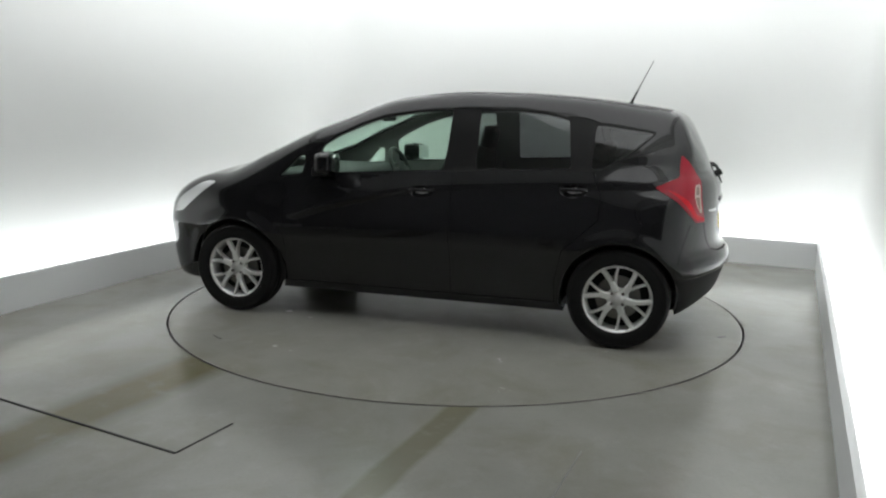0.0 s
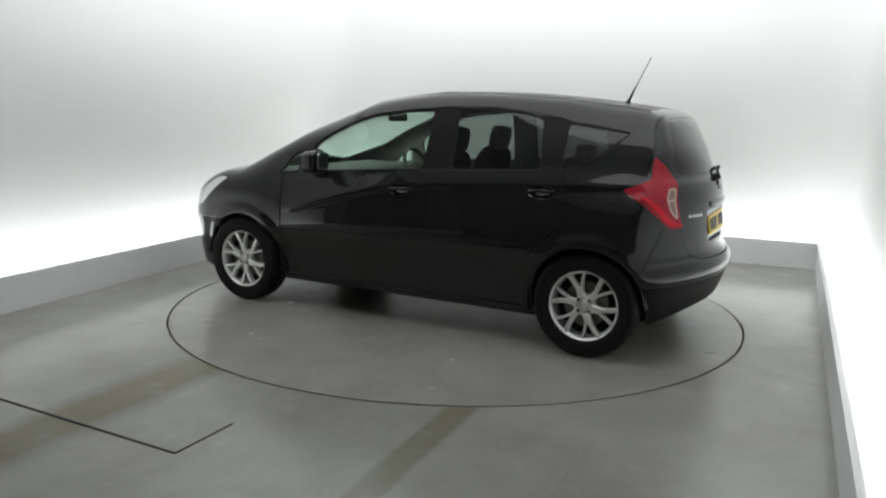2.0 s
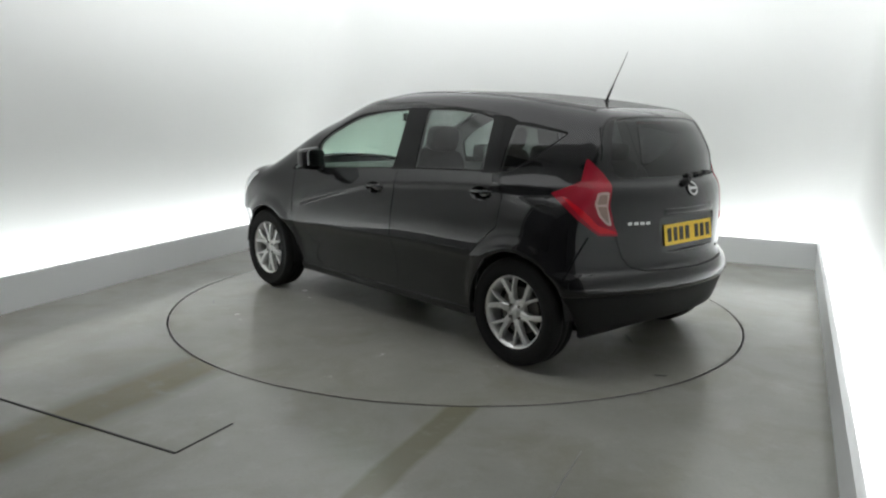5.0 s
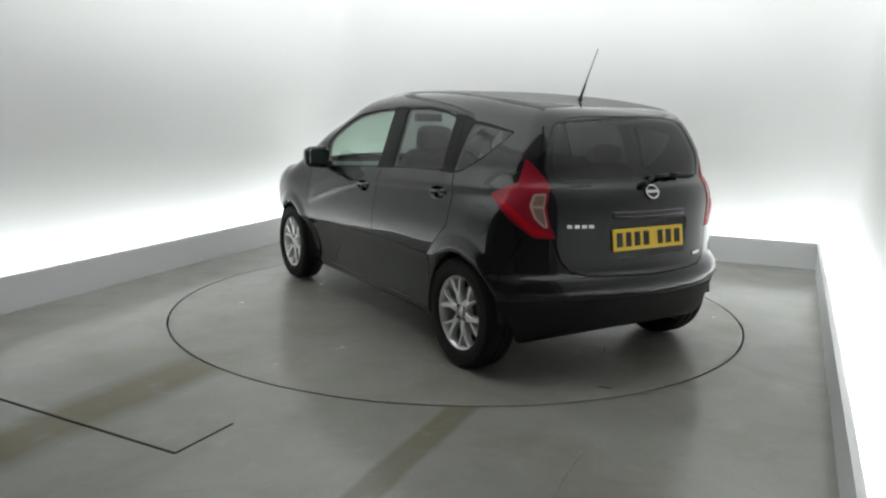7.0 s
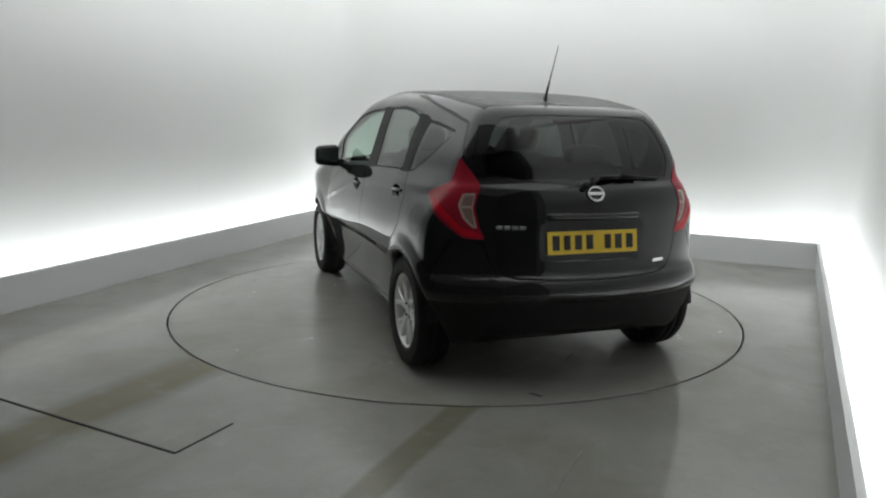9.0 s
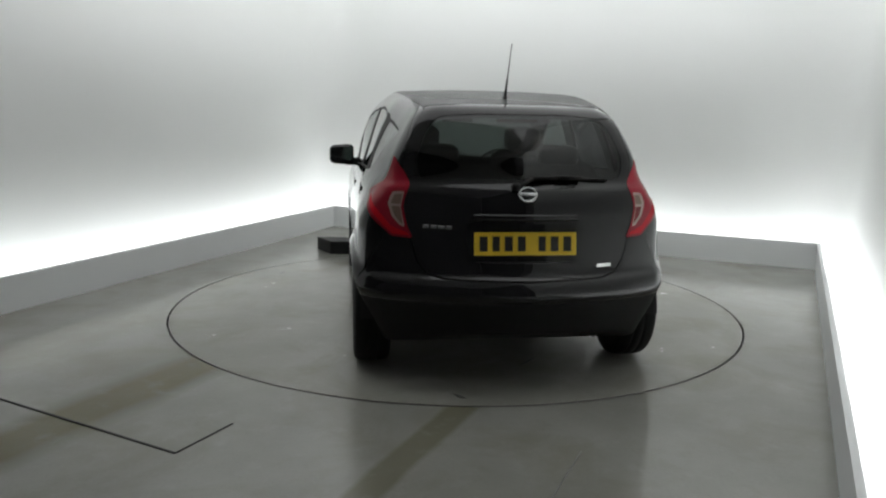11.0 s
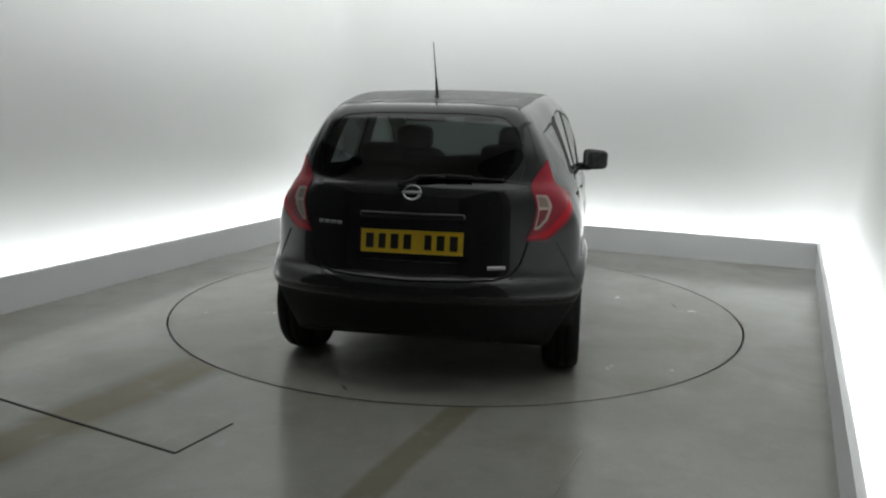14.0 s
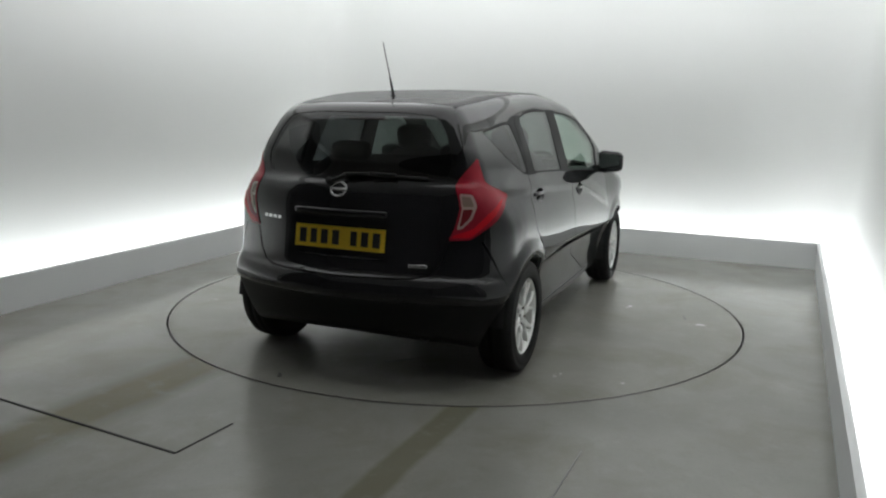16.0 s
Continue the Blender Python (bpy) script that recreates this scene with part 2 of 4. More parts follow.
turntable = tagged(new("turntable"), "round grey painted turntable set flush in the floor", "turntable")
bm = bmesh.new()
bmesh.ops.create_cone(bm, cap_ends=True, radius1=RING - GAP - 0.006, radius2=RING - GAP - 0.006, depth=0.04, segments=160, matrix=Matrix.Translation((0, 0, -0.02)))
part("deck", bm, DISC, turntable, "grey painted deck")
bm = bmesh.new()
N2 = 160
ring_rows = []
for i in range(N2):
    c, d = math.cos(2 * math.pi * i / N2), math.sin(2 * math.pi * i / N2)
    ring_rows.append([bm.verts.new((r * c, r * d, z)) for r, z in ((RING - GAP - 0.006, -0.04), (RING - GAP - 0.006, 0.0), (RING - GAP - 0.001, 0.0005), (RING - GAP, -0.002), (RING - GAP, -0.04))])
for i in range(N2):
    p, q = ring_rows[i], ring_rows[(i + 1) % N2]
    for k in range(4):
        bm.faces.new((p[k], q[k], q[k + 1], p[k + 1]))
bmesh.ops.recalc_face_normals(bm, faces=bm.faces)
part("edge_ring", bm, STEEL, turntable, "thin steel edge of the turntable")

# black rubber scuffs left on the deck
for cx, cy, dx, dy, w in ((-1.87, 0.25, 0.06, 0.05, 0.022), (-1.37, -0.22, 0.13, -0.12, 0.012), (1.15, 1.35, 0.10, -0.05, 0.010), (0.35, -1.62, 0.12, 0.03, 0.010)):
    c, d = Vector((cx, cy)), Vector((dx, dy))
    n = Vector((-d.y, d.x)).normalized() * w / 2
    bm = prism(bmesh.new(), [c - d * 0.5, c - d * 0.2 - n * 0.8, c + d * 0.25 - n, c + d * 0.5, c + d * 0.2 + n * 0.6, c - d * 0.25 + n], 0.0, 0.0015)
    part("rubber_scuff", bm, SCUFF, turntable, "dark rubber scuff mark")

# saw-cut joints of the floor hatch
for a, b, w in (((-3.0, -1.66), (-1.13, -2.60), 0.012), ((-1.13, -2.60), (-0.985, -2.29), 0.008), ((0.36, -2.92), (0.55, -2.48), 0.004)):
    a, b = Vector(a), Vector(b)
    n = Vector((-(b - a).y, (b - a).x)).normalized() * w / 2
    bm = prism(bmesh.new(), [a + n, a - n, b - n, b + n], 0.0, 0.003)
    tagged(mesh_object("floor_joint", bm, DARK if w > 0.005 else SEAM), "narrow dark joint cut into the floor", "floor joint", kind="structure")

# a low black box on the floor between the turntable and the back corner
box = tagged(new("floor_box"), "small black box standing on the floor behind the turntable", "box")
A, B = Vector((-1.416, 2.098)), Vector((-1.238, 1.835))
side = Vector((0.99, 0.12)).normalized() * 0.28
bm = prism(bmesh.new(), [A, B, B + side, A + side], 0.0, 0.112)
bmesh.ops.bevel(bm, geom=bm.edges[:], offset=0.006, segments=2, affect="EDGES", profile=0.5)
part("case", bm, PLASTIC, box)
n1 = (A - B).normalized() * 0.004
bm = prism(bmesh.new(), [A + n1 - side * 0.01, B - n1 - side * 0.01, B - n1 + side * 1.01, A + n1 + side * 1.01], 0.1125, 0.127)
bmesh.ops.bevel(bm, geom=bm.edges[:], offset=0.004, segments=2, affect="EDGES", profile=0.5)
part("lid", bm, PLASTIC, box)

# ---------------------------------------------------------------- the car
car = tagged(new("car"), "black five-door hatchback with silver alloy wheels on a turntable", "car")


def curve(xs, ys):
    """A smooth monotone curve through the knots."""
    xs, ys = np.array(xs, float), np.array(ys, float)
    h, d = np.diff(xs), np.diff(ys) / np.diff(xs)
    m = np.zeros(len(xs))
    m[0], m[-1] = d[0], d[-1]
    for i in range(1, len(xs) - 1):
        if d[i - 1] * d[i] > 0:
            w1, w2 = 2 * h[i] + h[i - 1], h[i] + 2 * h[i - 1]
            m[i] = (w1 + w2) / (w1 / d[i - 1] + w2 / d[i])

    def f(x):
        x = np.clip(np.asarray(x, float), xs[0], xs[-1])
        i = np.clip(np.searchsorted(xs, x, side="right") - 1, 0, len(xs) - 2)
        t = (x - xs[i]) / h[i]
        return (ys[i] * (1 + 2 * t) * (1 - t) ** 2 + m[i] * h[i] * t * (1 - t) ** 2
                + ys[i + 1] * t * t * (3 - 2 * t) + m[i + 1] * h[i] * t * t * (t - 1))
    return f


def step(a):
    a = np.clip(a, 0, 1)
    return a * a * (3 - 2 * a)


WHEEL_X, WHEEL_R, WHEEL_Y = 1.30, 0.310, 0.745
PLAN = curve([-2.05, -1.95, -1.8, -1.6, -1.35, -0.6, 0.9, 1.35, 1.6, 1.8, 2.0, 2.15], [-0.13, -0.085, -0.035, -0.012, 0, 0, 0, -0.004, -0.03, -0.075, -0.15, -0.22])
FLANK = curve([0.15, 0.19, 0.24, 0.32, 0.45, 0.55, 0.580, 0.596, 0.615, 0.655, 0.72, 0.79, 0.90, 0.99, 1.05, 1.20, 1.32, 1.42, 1.60],
              [0.735, 0.752, 0.758, 0.763, 0.783, 0.815, 0.832, 0.8412, 0.8424, 0.8426, 0.8395, 0.832, 0.812, 0.787, 0.768, 0.722, 0.686, 0.650, 0.570])
RIDGE_RISE = curve([-1.9, -1.55, -1.35, -1.15, -0.95, -0.5, 0.0, 0.5, 0.9, 1.3], [0.0, 0.015, 0.045, 0.010, -0.010, 0.0, -0.005, -0.018, -0.028, 0.0])
CREASE = curve([-1.7, -1.5, -1.0, -0.3, 0.0, 0.3, 0.6, 0.85], [0.975, 0.965, 0.945, 0.905, 0.875, 0.815, 0.74, 0.67])
ROOF = curve([-2.0, -1.70, -1.55, -1.28, -1.02, -0.67, -0.30, 0.16, 0.43, 0.70, 0.98, 1.22, 1.42, 1.55, 1.75, 1.92, 2.02, 2.12],
             [1.37, 1.425, 1.448, 1.486, 1.516, 1.540, 1.547, 1.515, 1.462, 1.380, 1.260, 1.145, 1.035, 0.995, 0.930, 0.845, 0.770, 0.64])
CROWN = curve([-2.0, -0.3, 0.2, 0.6, 1.2, 1.6, 2.1], [0.05, 0.05, 0.10, 0.22, 0.22, 0.10, 0.14])
TAIL = curve([0.15, 0.22, 0.27, 0.34, 0.42, 0.465, 0.482, 0.497, 0.520, 0.545, 0.565, 0.582, 0.605, 0.635, 0.665, 0.76, 0.88, 0.96, 1.02, 1.06, 1.20, 1.34, 1.44, 1.6],
             [-1.78, -1.840, -1.878, -1.912, -1.938, -1.954, -1.968, -1.975, -1.9745, -1.968, -1.958, -1.946, -1.922, -1.911, -1.907, -1.900, -1.896, -1.888, -1.868, -1.838, -1.775, -1.705, -1.655, -1.55])
NOSE = curve([0.15, 0.25, 0.40, 0.55, 0.70, 0.80, 0.95, 1.6], [2.00, 2.06, 2.09, 2.10, 2.075, 2.03, 1.90, 1.2])


def smax(a, b, k):
    h = np.clip(0.5 + 0.5 * (a - b) / k, 0, 1)
    return b + (a - b) * h + k * h * (1 - h)


def side_y(x, z):
    y = FLANK(z - RIDGE_RISE(x) * step((1.0 - z) / 0.25) + 0.11 * step((-x - 1.45) / 0.25) * step((0.80 - z) / 0.15)) + PLAN(x) * (0.75 + 0.25 * step((z - 0.3) / 0.4))
    y -= 0.045 * step((0.47 - z) / 0.22) * step((-x - 1.50) / 0.2)
    # the pinched waist narrows towards the tail above the belt
    y -= 0.090 * step((-x - 0.9) / 1.0) * step((z - 0.82) / 0.30)
    # and the roof draws in towards the tail
    y -= 0.068 * step((z - 1.14) / 0.36) * step((-x - 0.3) / 1.3)
    # broad front wings and screen pillars
    y += 0.022 * step((x - 0.85) / 0.5) * np.exp(-((z - 0.86) / 0.13) ** 2)
    y += 0.026 * step((z - 1.0) / 0.25) * step((x + 0.25) / 0.55) * step((1.25 - x) / 0.35)
    lip = step((z - CREASE(x)) / 0.060) * np.clip(1.4 - (z - CREASE(x)) / 0.11, 0, 1) * step((0.95 - x) / 0.2) * step((x + 1.65) / 0.2)
    y += 0.014 * lip
    for wx in (WHEEL_X, -WHEEL_X):
        r = np.hypot(x - wx, z - 0.30)
        y += (0.024 if wx < 0 else 0.015) * (1.0 - step((r - 0.372) / 0.080)) * step((z - 0.2) / 0.2)
    return y


def body_field(x, y, z):
    ay = np.sqrt(y * y + 0.0004)
    f = ay - side_y(x, z)
    rear = (TAIL(z + 0.03 * y * y * step((0.66 - z) / 0.06)) + (0.37 - 0.11 * step((z - 1.04) / 0.20)) * y * y + 0.10 * y ** 4) - x
    f = smax(f, rear * 0.93, 0.07)
    f = smax(f, (x - (NOSE(z) - 0.28 * y * y - 0.25 * y ** 4)) * 0.9, 0.12)
    f = smax(f, (z - (ROOF(x) - CROWN(x) * y * y)) * 0.9, 0.085)
    f = smax(f, 0.185 + 0.105 * step((-x - 1.55) / 0.35) - z, 0.03)
    return f


def body_points(a, b):
    """Follow rays from inner points a to outer points b to the skin."""
    lo, hi = np.zeros(len(a)), np.ones(len(a))
    for _ in range(34):
        t = 0.5 * (lo + hi)
        p = a + (b - a) * t[:, None]
        out = body_field(p[:, 0], p[:, 1], p[:, 2]) > 0
        hi = np.where(out, t, hi)
        lo = np.where(out, lo, t)
    return a + (b - a) * (0.5 * (lo + hi))[:, None]


def body_shell():
    NX, NY, NZ = 172, 56, 100
    gx = np.linspace(-1, 1, NX + 1)
    gy = np.linspace(-1, 1, NY + 1)
    gz = np.linspace(-1, 1, NZ + 1)
    index, cube = {}, []

    def vid(i, j, k):
        key = (i, j, k)
        if key not in index:
            index[key] = len(cube)
            cube.append((gx[i], gy[j], gz[k]))
        return index[key]
    faces = []
    for i in range(NX):
        for k in range(NZ):
            faces.append((vid(i, 0, k), vid(i + 1, 0, k), vid(i + 1, 0, k + 1), vid(i, 0, k + 1)))
            faces.append((vid(i, NY, k), vid(i, NY, k + 1), vid(i + 1, NY, k + 1), vid(i + 1, NY, k)))
        for j in range(NY):
            faces.append((vid(i, j, 0), vid(i, j + 1, 0), vid(i + 1, j + 1, 0), vid(i + 1, j, 0)))
            faces.append((vid(i, j, NZ), vid(i + 1, j, NZ), vid(i + 1, j + 1, NZ), vid(i, j + 1, NZ)))
    for j in range(NY):
        for k in range(NZ):
            faces.append((vid(0, j, k), vid(0, j, k + 1), vid(0, j + 1, k + 1), vid(0, j + 1, k)))
            faces.append((vid(NX, j, k), vid(NX, j + 1, k), vid(NX, j + 1, k + 1), vid(NX, j, k + 1)))
    c = np.array(cube)
    zc = np.interp(c[:, 0], [-1, -0.85, 0.35, 0.75, 1], [0.80, 0.80, 0.80, 0.60, 0.52])
    zh = np.interp(c[:, 0], [-1, -0.85, 0.35, 0.75, 1], [0.55, 0.55, 0.55, 0.35, 0.25])
    a = np.stack([0.1 + c[:, 0] * 1.78, c[:, 1] * 0.42, zc + c[:, 2] * zh * 0.8], 1)
    b = np.stack([0.1 + c[:, 0] * 2.5, c[:, 1] * 1.1, zc + c[:, 2] * zh * 1.9], 1)
    p = body_points(a, b)
    return p, faces


def gradient(p):
    """Outward normals of the skin at the points p."""
    e = 0.002
    g = np.stack([body_field(*(p + d).T) - body_field(*(p - d).T) for d in np.eye(3) * e], 1)
    return g / np.maximum(np.linalg.norm(g, axis=1, keepdims=True), 1e-9)


def skin_x(y, z):
    """Where the tail's skin lies at that width and height."""
    lo, hi = -2.3, -1.0
    for _ in range(40):
        m = 0.5 * (lo + hi)
        lo, hi = (m, hi) if body_field(np.array([m]), np.array([y]), np.array([z]))[0] > 0 else (lo, m)
    return lo


def skin_y(x, z):
    """The half width of the skin at that length and height."""
    lo, hi = 0.2, 1.2
    for _ in range(40):
        m = 0.5 * (lo + hi)
        lo, hi = (lo, m) if body_field(np.array([x]), np.array([m]), np.array([z]))[0] > 0 else (m, hi)
    return lo


P, F = body_shell()
skin = bmesh.new()
verts = [skin.verts.new(p) for p in P.tolist()]
for f in F:
    skin.faces.new([verts[i] for i in f])
skin.normal_update()
ident = skin.faces.layers.int.new("ident")

VIEWS = {"side": (lambda c: (c.x, c.z), (1, 0, 0)), "rear": (lambda c: (c.y, c.z), (0, 1, 0)),
         "left": (lambda c: (0.70711 * (c.x + c.y), c.z), (0.70711, 0.70711, 0)),
         "right": (lambda c: (0.70711 * (c.x - c.y), c.z), (0.70711, -0.70711, 0)),
         "top": (lambda c: (c.x, c.y), (1, 0, 0))}


def rounded(pts, r, n=4):
    """A polygon with its corners rounded."""
    out = []
    for i in range(len(pts)):
        p, a, b = Vector(pts[i]), Vector(pts[i - 1]), Vector(pts[(i + 1) % len(pts)])
        d = min(r, (a - p).length * 0.45, (b - p).length * 0.45)
        u, v = p + (a - p).normalized() * d, p + (b - p).normalized() * d
        for k in range(n + 1):
            t = k / n
            out.append(tuple(u * (1 - t) ** 2 + p * 2 * t * (1 - t) + v * t * t))
    return out


def strip(line, w):
    """A narrow polygon along a line."""
    pts = [Vector(p) for p in line]
    left, right = [], []
    for i, p in enumerate(pts):
        d = (pts[min(i + 1, len(pts) - 1)] - pts[max(i - 1, 0)]).normalized()
        n = Vector((-d.y, d.x)) * w * 0.5
        left.append(tuple(p + n))
        right.append(tuple(p - n))
    return left + right[::-1]


def inside(pt, poly):
    x, y = pt
    c = False
    j = len(poly) - 1
    for i in range(len(poly)):
        if (poly[i][1] > y) != (poly[j][1] > y) and x < (poly[j][0] - poly[i][0]) * (y - poly[i][1]) / (poly[j][1] - poly[i][1]) + poly[i][0]:
            c = not c
        j = i
    return c


def carve(view, poly, where, number, keep=()):
    """Cut the skin along a polygon drawn in a view and number the faces within. keep: numbers left alone."""
    flat, ax = VIEWS[view]
    ax = Vector(ax)
    lo = [min(p[i] for p in poly) - 0.06 for i in (0, 1)]
    hi = [max(p[i] for p in poly) + 0.06 for i in (0, 1)]

    def near(f):
        c = f.calc_center_median()
        q = flat(c)
        return lo[0] < q[0] < hi[0] and lo[1] < q[1] < hi[1] and where(c)
    pool = [f for f in skin.faces if near(f)]
    n = len(poly)
    for i in range(n):
        p, q = Vector(poly[i]), Vector(poly[(i + 1) % n])
        if (q - p).length < 1e-5:
            continue
        m = 0.045
        x0, x1, z0, z1 = min(p.x, q.x) - m, max(p.x, q.x) + m, min(p.y, q.y) - m, max(p.y, q.y) + m
        sub = []
        for f in pool:
            c = flat(f.calc_center_median())
            if x0 < c[0] < x1 and z0 < c[1] < z1:
                sub.append(f)
        if not sub:
            continue
        d = (q - p).normalized()
        if view == "top":
            no, co = Vector((-d.y, d.x, 0)), Vector((p.x, p.y, 0))
        else:
            no, co = ax * -d.y + Vector((0, 0, d.x)), ax * p.x + Vector((0, 0, p.y))
        geom = set(sub)
        for f in sub:
            geom.update(f.edges)
            geom.update(f.verts)
        got = bmesh.ops.bisect_plane(skin, geom=list(geom), dist=1e-5, plane_co=co, plane_no=no)
        old = set(sub)
        pool = [f for f in pool if f.is_valid and f not in old] + [g for g in got["geom"] if isinstance(g, bmesh.types.BMFace) and g.is_valid]
    for f in pool:
        if f.is_valid and f[ident] not in keep:
            c = f.calc_center_median()
            if where(c) and inside(flat(c), poly):
                f[ident] = number


def sides(c):
    return abs(c.y) > 0.5


def left(c):
    return c.y > 0.5


def right(c):
    return c.y < -0.5


# --- outlines, in metres from the middle of the wheelbase and the ground
FRONT_DOOR = [(0.93, 0.24), (0.93, 0.97), (0.80, 1.145), (0.60, 1.265), (0.40, 1.355), (0.20, 1.410), (0.0, 1.440), (-0.28, 1.452), (-0.245, 1.04), (-0.235, 0.30), (-0.235, 0.24)]
REAR_DOOR = [(-0.235, 0.24), (-0.245, 1.04), (-0.28, 1.452), (-0.62, 1.452), (-0.98, 1.412), (-1.05, 1.36), (-1.12, 1.05), (-1.165, 0.93), (-1.16, 0.78), (-1.06, 0.69), (-0.95, 0.58), (-0.91, 0.40), (-0.91, 0.24)]
FRONT_WINDOW = [(0.66, 0.995), (0.672, 1.148), (0.650, 1.178), (0.548, 1.245), (0.400, 1.313), (0.240, 1.366), (0.020, 1.402), (-0.205, 1.415), (-0.195, 1.215), (-0.178, 1.045)]
CORNER_WINDOW = [(0.965, 0.962), (0.83, 1.100), (0.785, 1.105), (0.800, 0.985)]
REAR_WINDOW = [(-0.385, 1.418), (-0.62, 1.419), (-0.82, 1.400), (-0.945, 1.372), (-0.978, 1.080), (-0.385, 1.056)]
QUARTER_WINDOW = [(-1.110, 1.345), (-1.21, 1.335), (-1.455, 1.300), (-1.31, 1.172), (-1.16, 1.085), (-1.095, 1.078)]
PILLAR = [(-0.170, 1.030), (-0.200, 1.428), (-0.395, 1.431), (-0.400, 1.043)]
DOOR_POST = [(-0.93, 1.395), (-0.965, 1.062), (-1.12, 1.066), (-1.13, 1.358), (-1.05, 1.385)]
TAIL_LIGHT = [(-0.505, 0.988), (-0.656, 1.051), (-0.688, 1.178), (-0.763, 1.108), (-0.820, 1.036), (-0.806, 0.935), (-0.832, 0.835), (-0.862, 0.775), (-0.752, 0.778), (-0.628, 0.868)]
CLEAR_LENS = [(-0.741, 1.002), (-0.805, 1.006), (-0.797, 0.928), (-0.822, 0.828), (-0.794, 0.835), (-0.748, 0.880), (-0.722, 0.946)]
UPPER_CELL = [(-0.752, 0.990), (-0.796, 0.994), (-0.792, 0.943), (-0.737, 0.942)]
LOWER_CELL = [(-0.741, 0.930), (-0.791, 0.930), (-0.809, 0.842), (-0.796, 0.848), (-0.760, 0.885)]
RIDGE = [(-0.560, 0.974), (-0.593, 0.960), (-0.668, 0.907), (-0.746, 0.832), (-0.832, 0.804), (-0.848, 0.788), (-0.757, 0.790), (-0.709, 0.826), (-0.635, 0.893)]
HEADLIGHT = [(1.44, 0.905), (1.53, 0.905), (1.78, 0.775), (1.88, 0.66), (1.74, 0.685), (1.60, 0.79)]
REAR_GLASS = [(0.430, 1.380), (0.25, 1.396), (-0.25, 1.396), (-0.430, 1.380), (-0.490, 1.30), (-0.545, 1.16), (-0.525, 1.072), (-0.25, 1.076), (0.25, 1.076), (0.525, 1.072), (0.545, 1.16), (0.490, 1.30)]
GLASS_BORDER = [(0.478, 1.432), (0.25, 1.446), (-0.25, 1.446), (-0.478, 1.432), (-0.536, 1.32), (-0.596, 1.16), (-0.574, 1.052), (-0.25, 1.056), (0.25, 1.056), (0.574, 1.052), (0.596, 1.16), (0.536, 1.32)]
HALF_GATE = [(0.475, 1.425), (0.537, 1.33), (0.598, 1.16), (0.57, 1.03), (0.60, 0.93), (0.565, 0.775), (0.535, 0.66), (0.49, 0.605), (0.41, 0.587), (0.0, 0.580)]
TAILGATE = HALF_GATE + [(-y, z) for y, z in HALF_GATE[-2::-1]]
BUMPER = [(-1.60, 0.10), (-1.625, 0.50), (-1.640, 0.60), (-1.690, 0.77), (-2.2, 0.77), (-2.2, 0.10)]
LOWER_BUMPER = [(-1.60, 0.10), (-1.622, 0.455), (-1.80, 0.462), (-1.90, 0.472), (-2.2, 0.474), (-2.2, 0.10)]
FRONT_BUMPER = [(1.60, 0.10), (1.63, 0.50), (1.70, 0.64), (1.90, 0.67), (2.3, 0.70), (2.3, 0.10)]
BONNET = [(1.40, 0.62), (1.40, -0.62), (1.75, -0.58), (1.98, -0.40), (2.03, 0.0), (1.98, 0.40), (1.75, 0.58)]
WINDSCREEN = [(1.395, 0.58), (1.41, 0.0), (1.395, -0.58), (1.05, -0.70), (0.60, -0.63), (0.34, -0.57), (0.28, 0.0), (0.34, 0.57), (0.60, 0.63), (1.05, 0.70)]
FLAP = [(-1.455 + 0.085 * math.cos(a * math.pi / 10), 0.845 + 0.075 * math.sin(a * math.pi / 10)) for a in range(20)]
ROOF_EDGE = [(-1.60, 0.0), (-1.59, 0.30), (-1.555, 0.485), (-1.30, 0.520), (-0.9, 0.550), (-0.3, 0.570), (0.12, 0.570), (0.27, 0.53), (0.30, 0.0)]
ROOF_EDGE = ROOF_EDGE + [(x, -y) for x, y in ROOF_EDGE[-2:0:-1]]
PLATE_BOX = [(-0.30, 0.668), (0.30, 0.668), (0.30, 0.862), (-0.30, 0.862)]
HANDLES = [(-0.045, 0.903), (-1.004, 0.947)]

(BODY, DOOR_FL, DOOR_FR, DOOR_RL, DOOR_RR, REAR_BUMPER, GATE, HOOD, TRIM, GLASS_FL, GLASS_FR, GLASS_RL, GLASS_RR, GLASS_QL, GLASS_QR, GLASS_CL, GLASS_CR,
 GLASS_BACK, GLASS_FRONT, FRIT, ROOF_PANEL, VALANCE, LIGHT_L, LIGHT_R, LENS_L, LENS_R, HEAD_L, HEAD_R, NOSE_PART, LID, BOX, CUP, HOLE, CELL_L, CELL_R, RIDGE_L, RIDGE_R, FOG_R) = range(38)

carve("side", FRONT_DOOR, left, DOOR_FL)
carve("side", FRONT_DOOR, right, DOOR_FR)
carve("side", REAR_DOOR, left, DOOR_RL)
carve("side", REAR_DOOR, right, DOOR_RR)
carve("side", BUMPER, lambda c: c.x < -1.4, REAR_BUMPER)
carve("side", LOWER_BUMPER, lambda c: c.x < -1.4, VALANCE)
carve("side", FRONT_BUMPER, lambda c: c.x > 1.4, NOSE_PART)
carve("top", BONNET, lambda c: c.z > 0.75, HOOD)
carve("top", ROOF_EDGE, lambda c: c.z > 1.37, ROOF_PANEL)
carve("rear", TAILGATE, lambda c: c.x < -1.3, GATE)
carve("side", rounded(PILLAR, 0.01), lambda c: sides(c) and c.z > 0.9, TRIM)
carve("side", rounded(DOOR_POST, 0.01), lambda c: sides(c) and c.z > 0.9, TRIM)
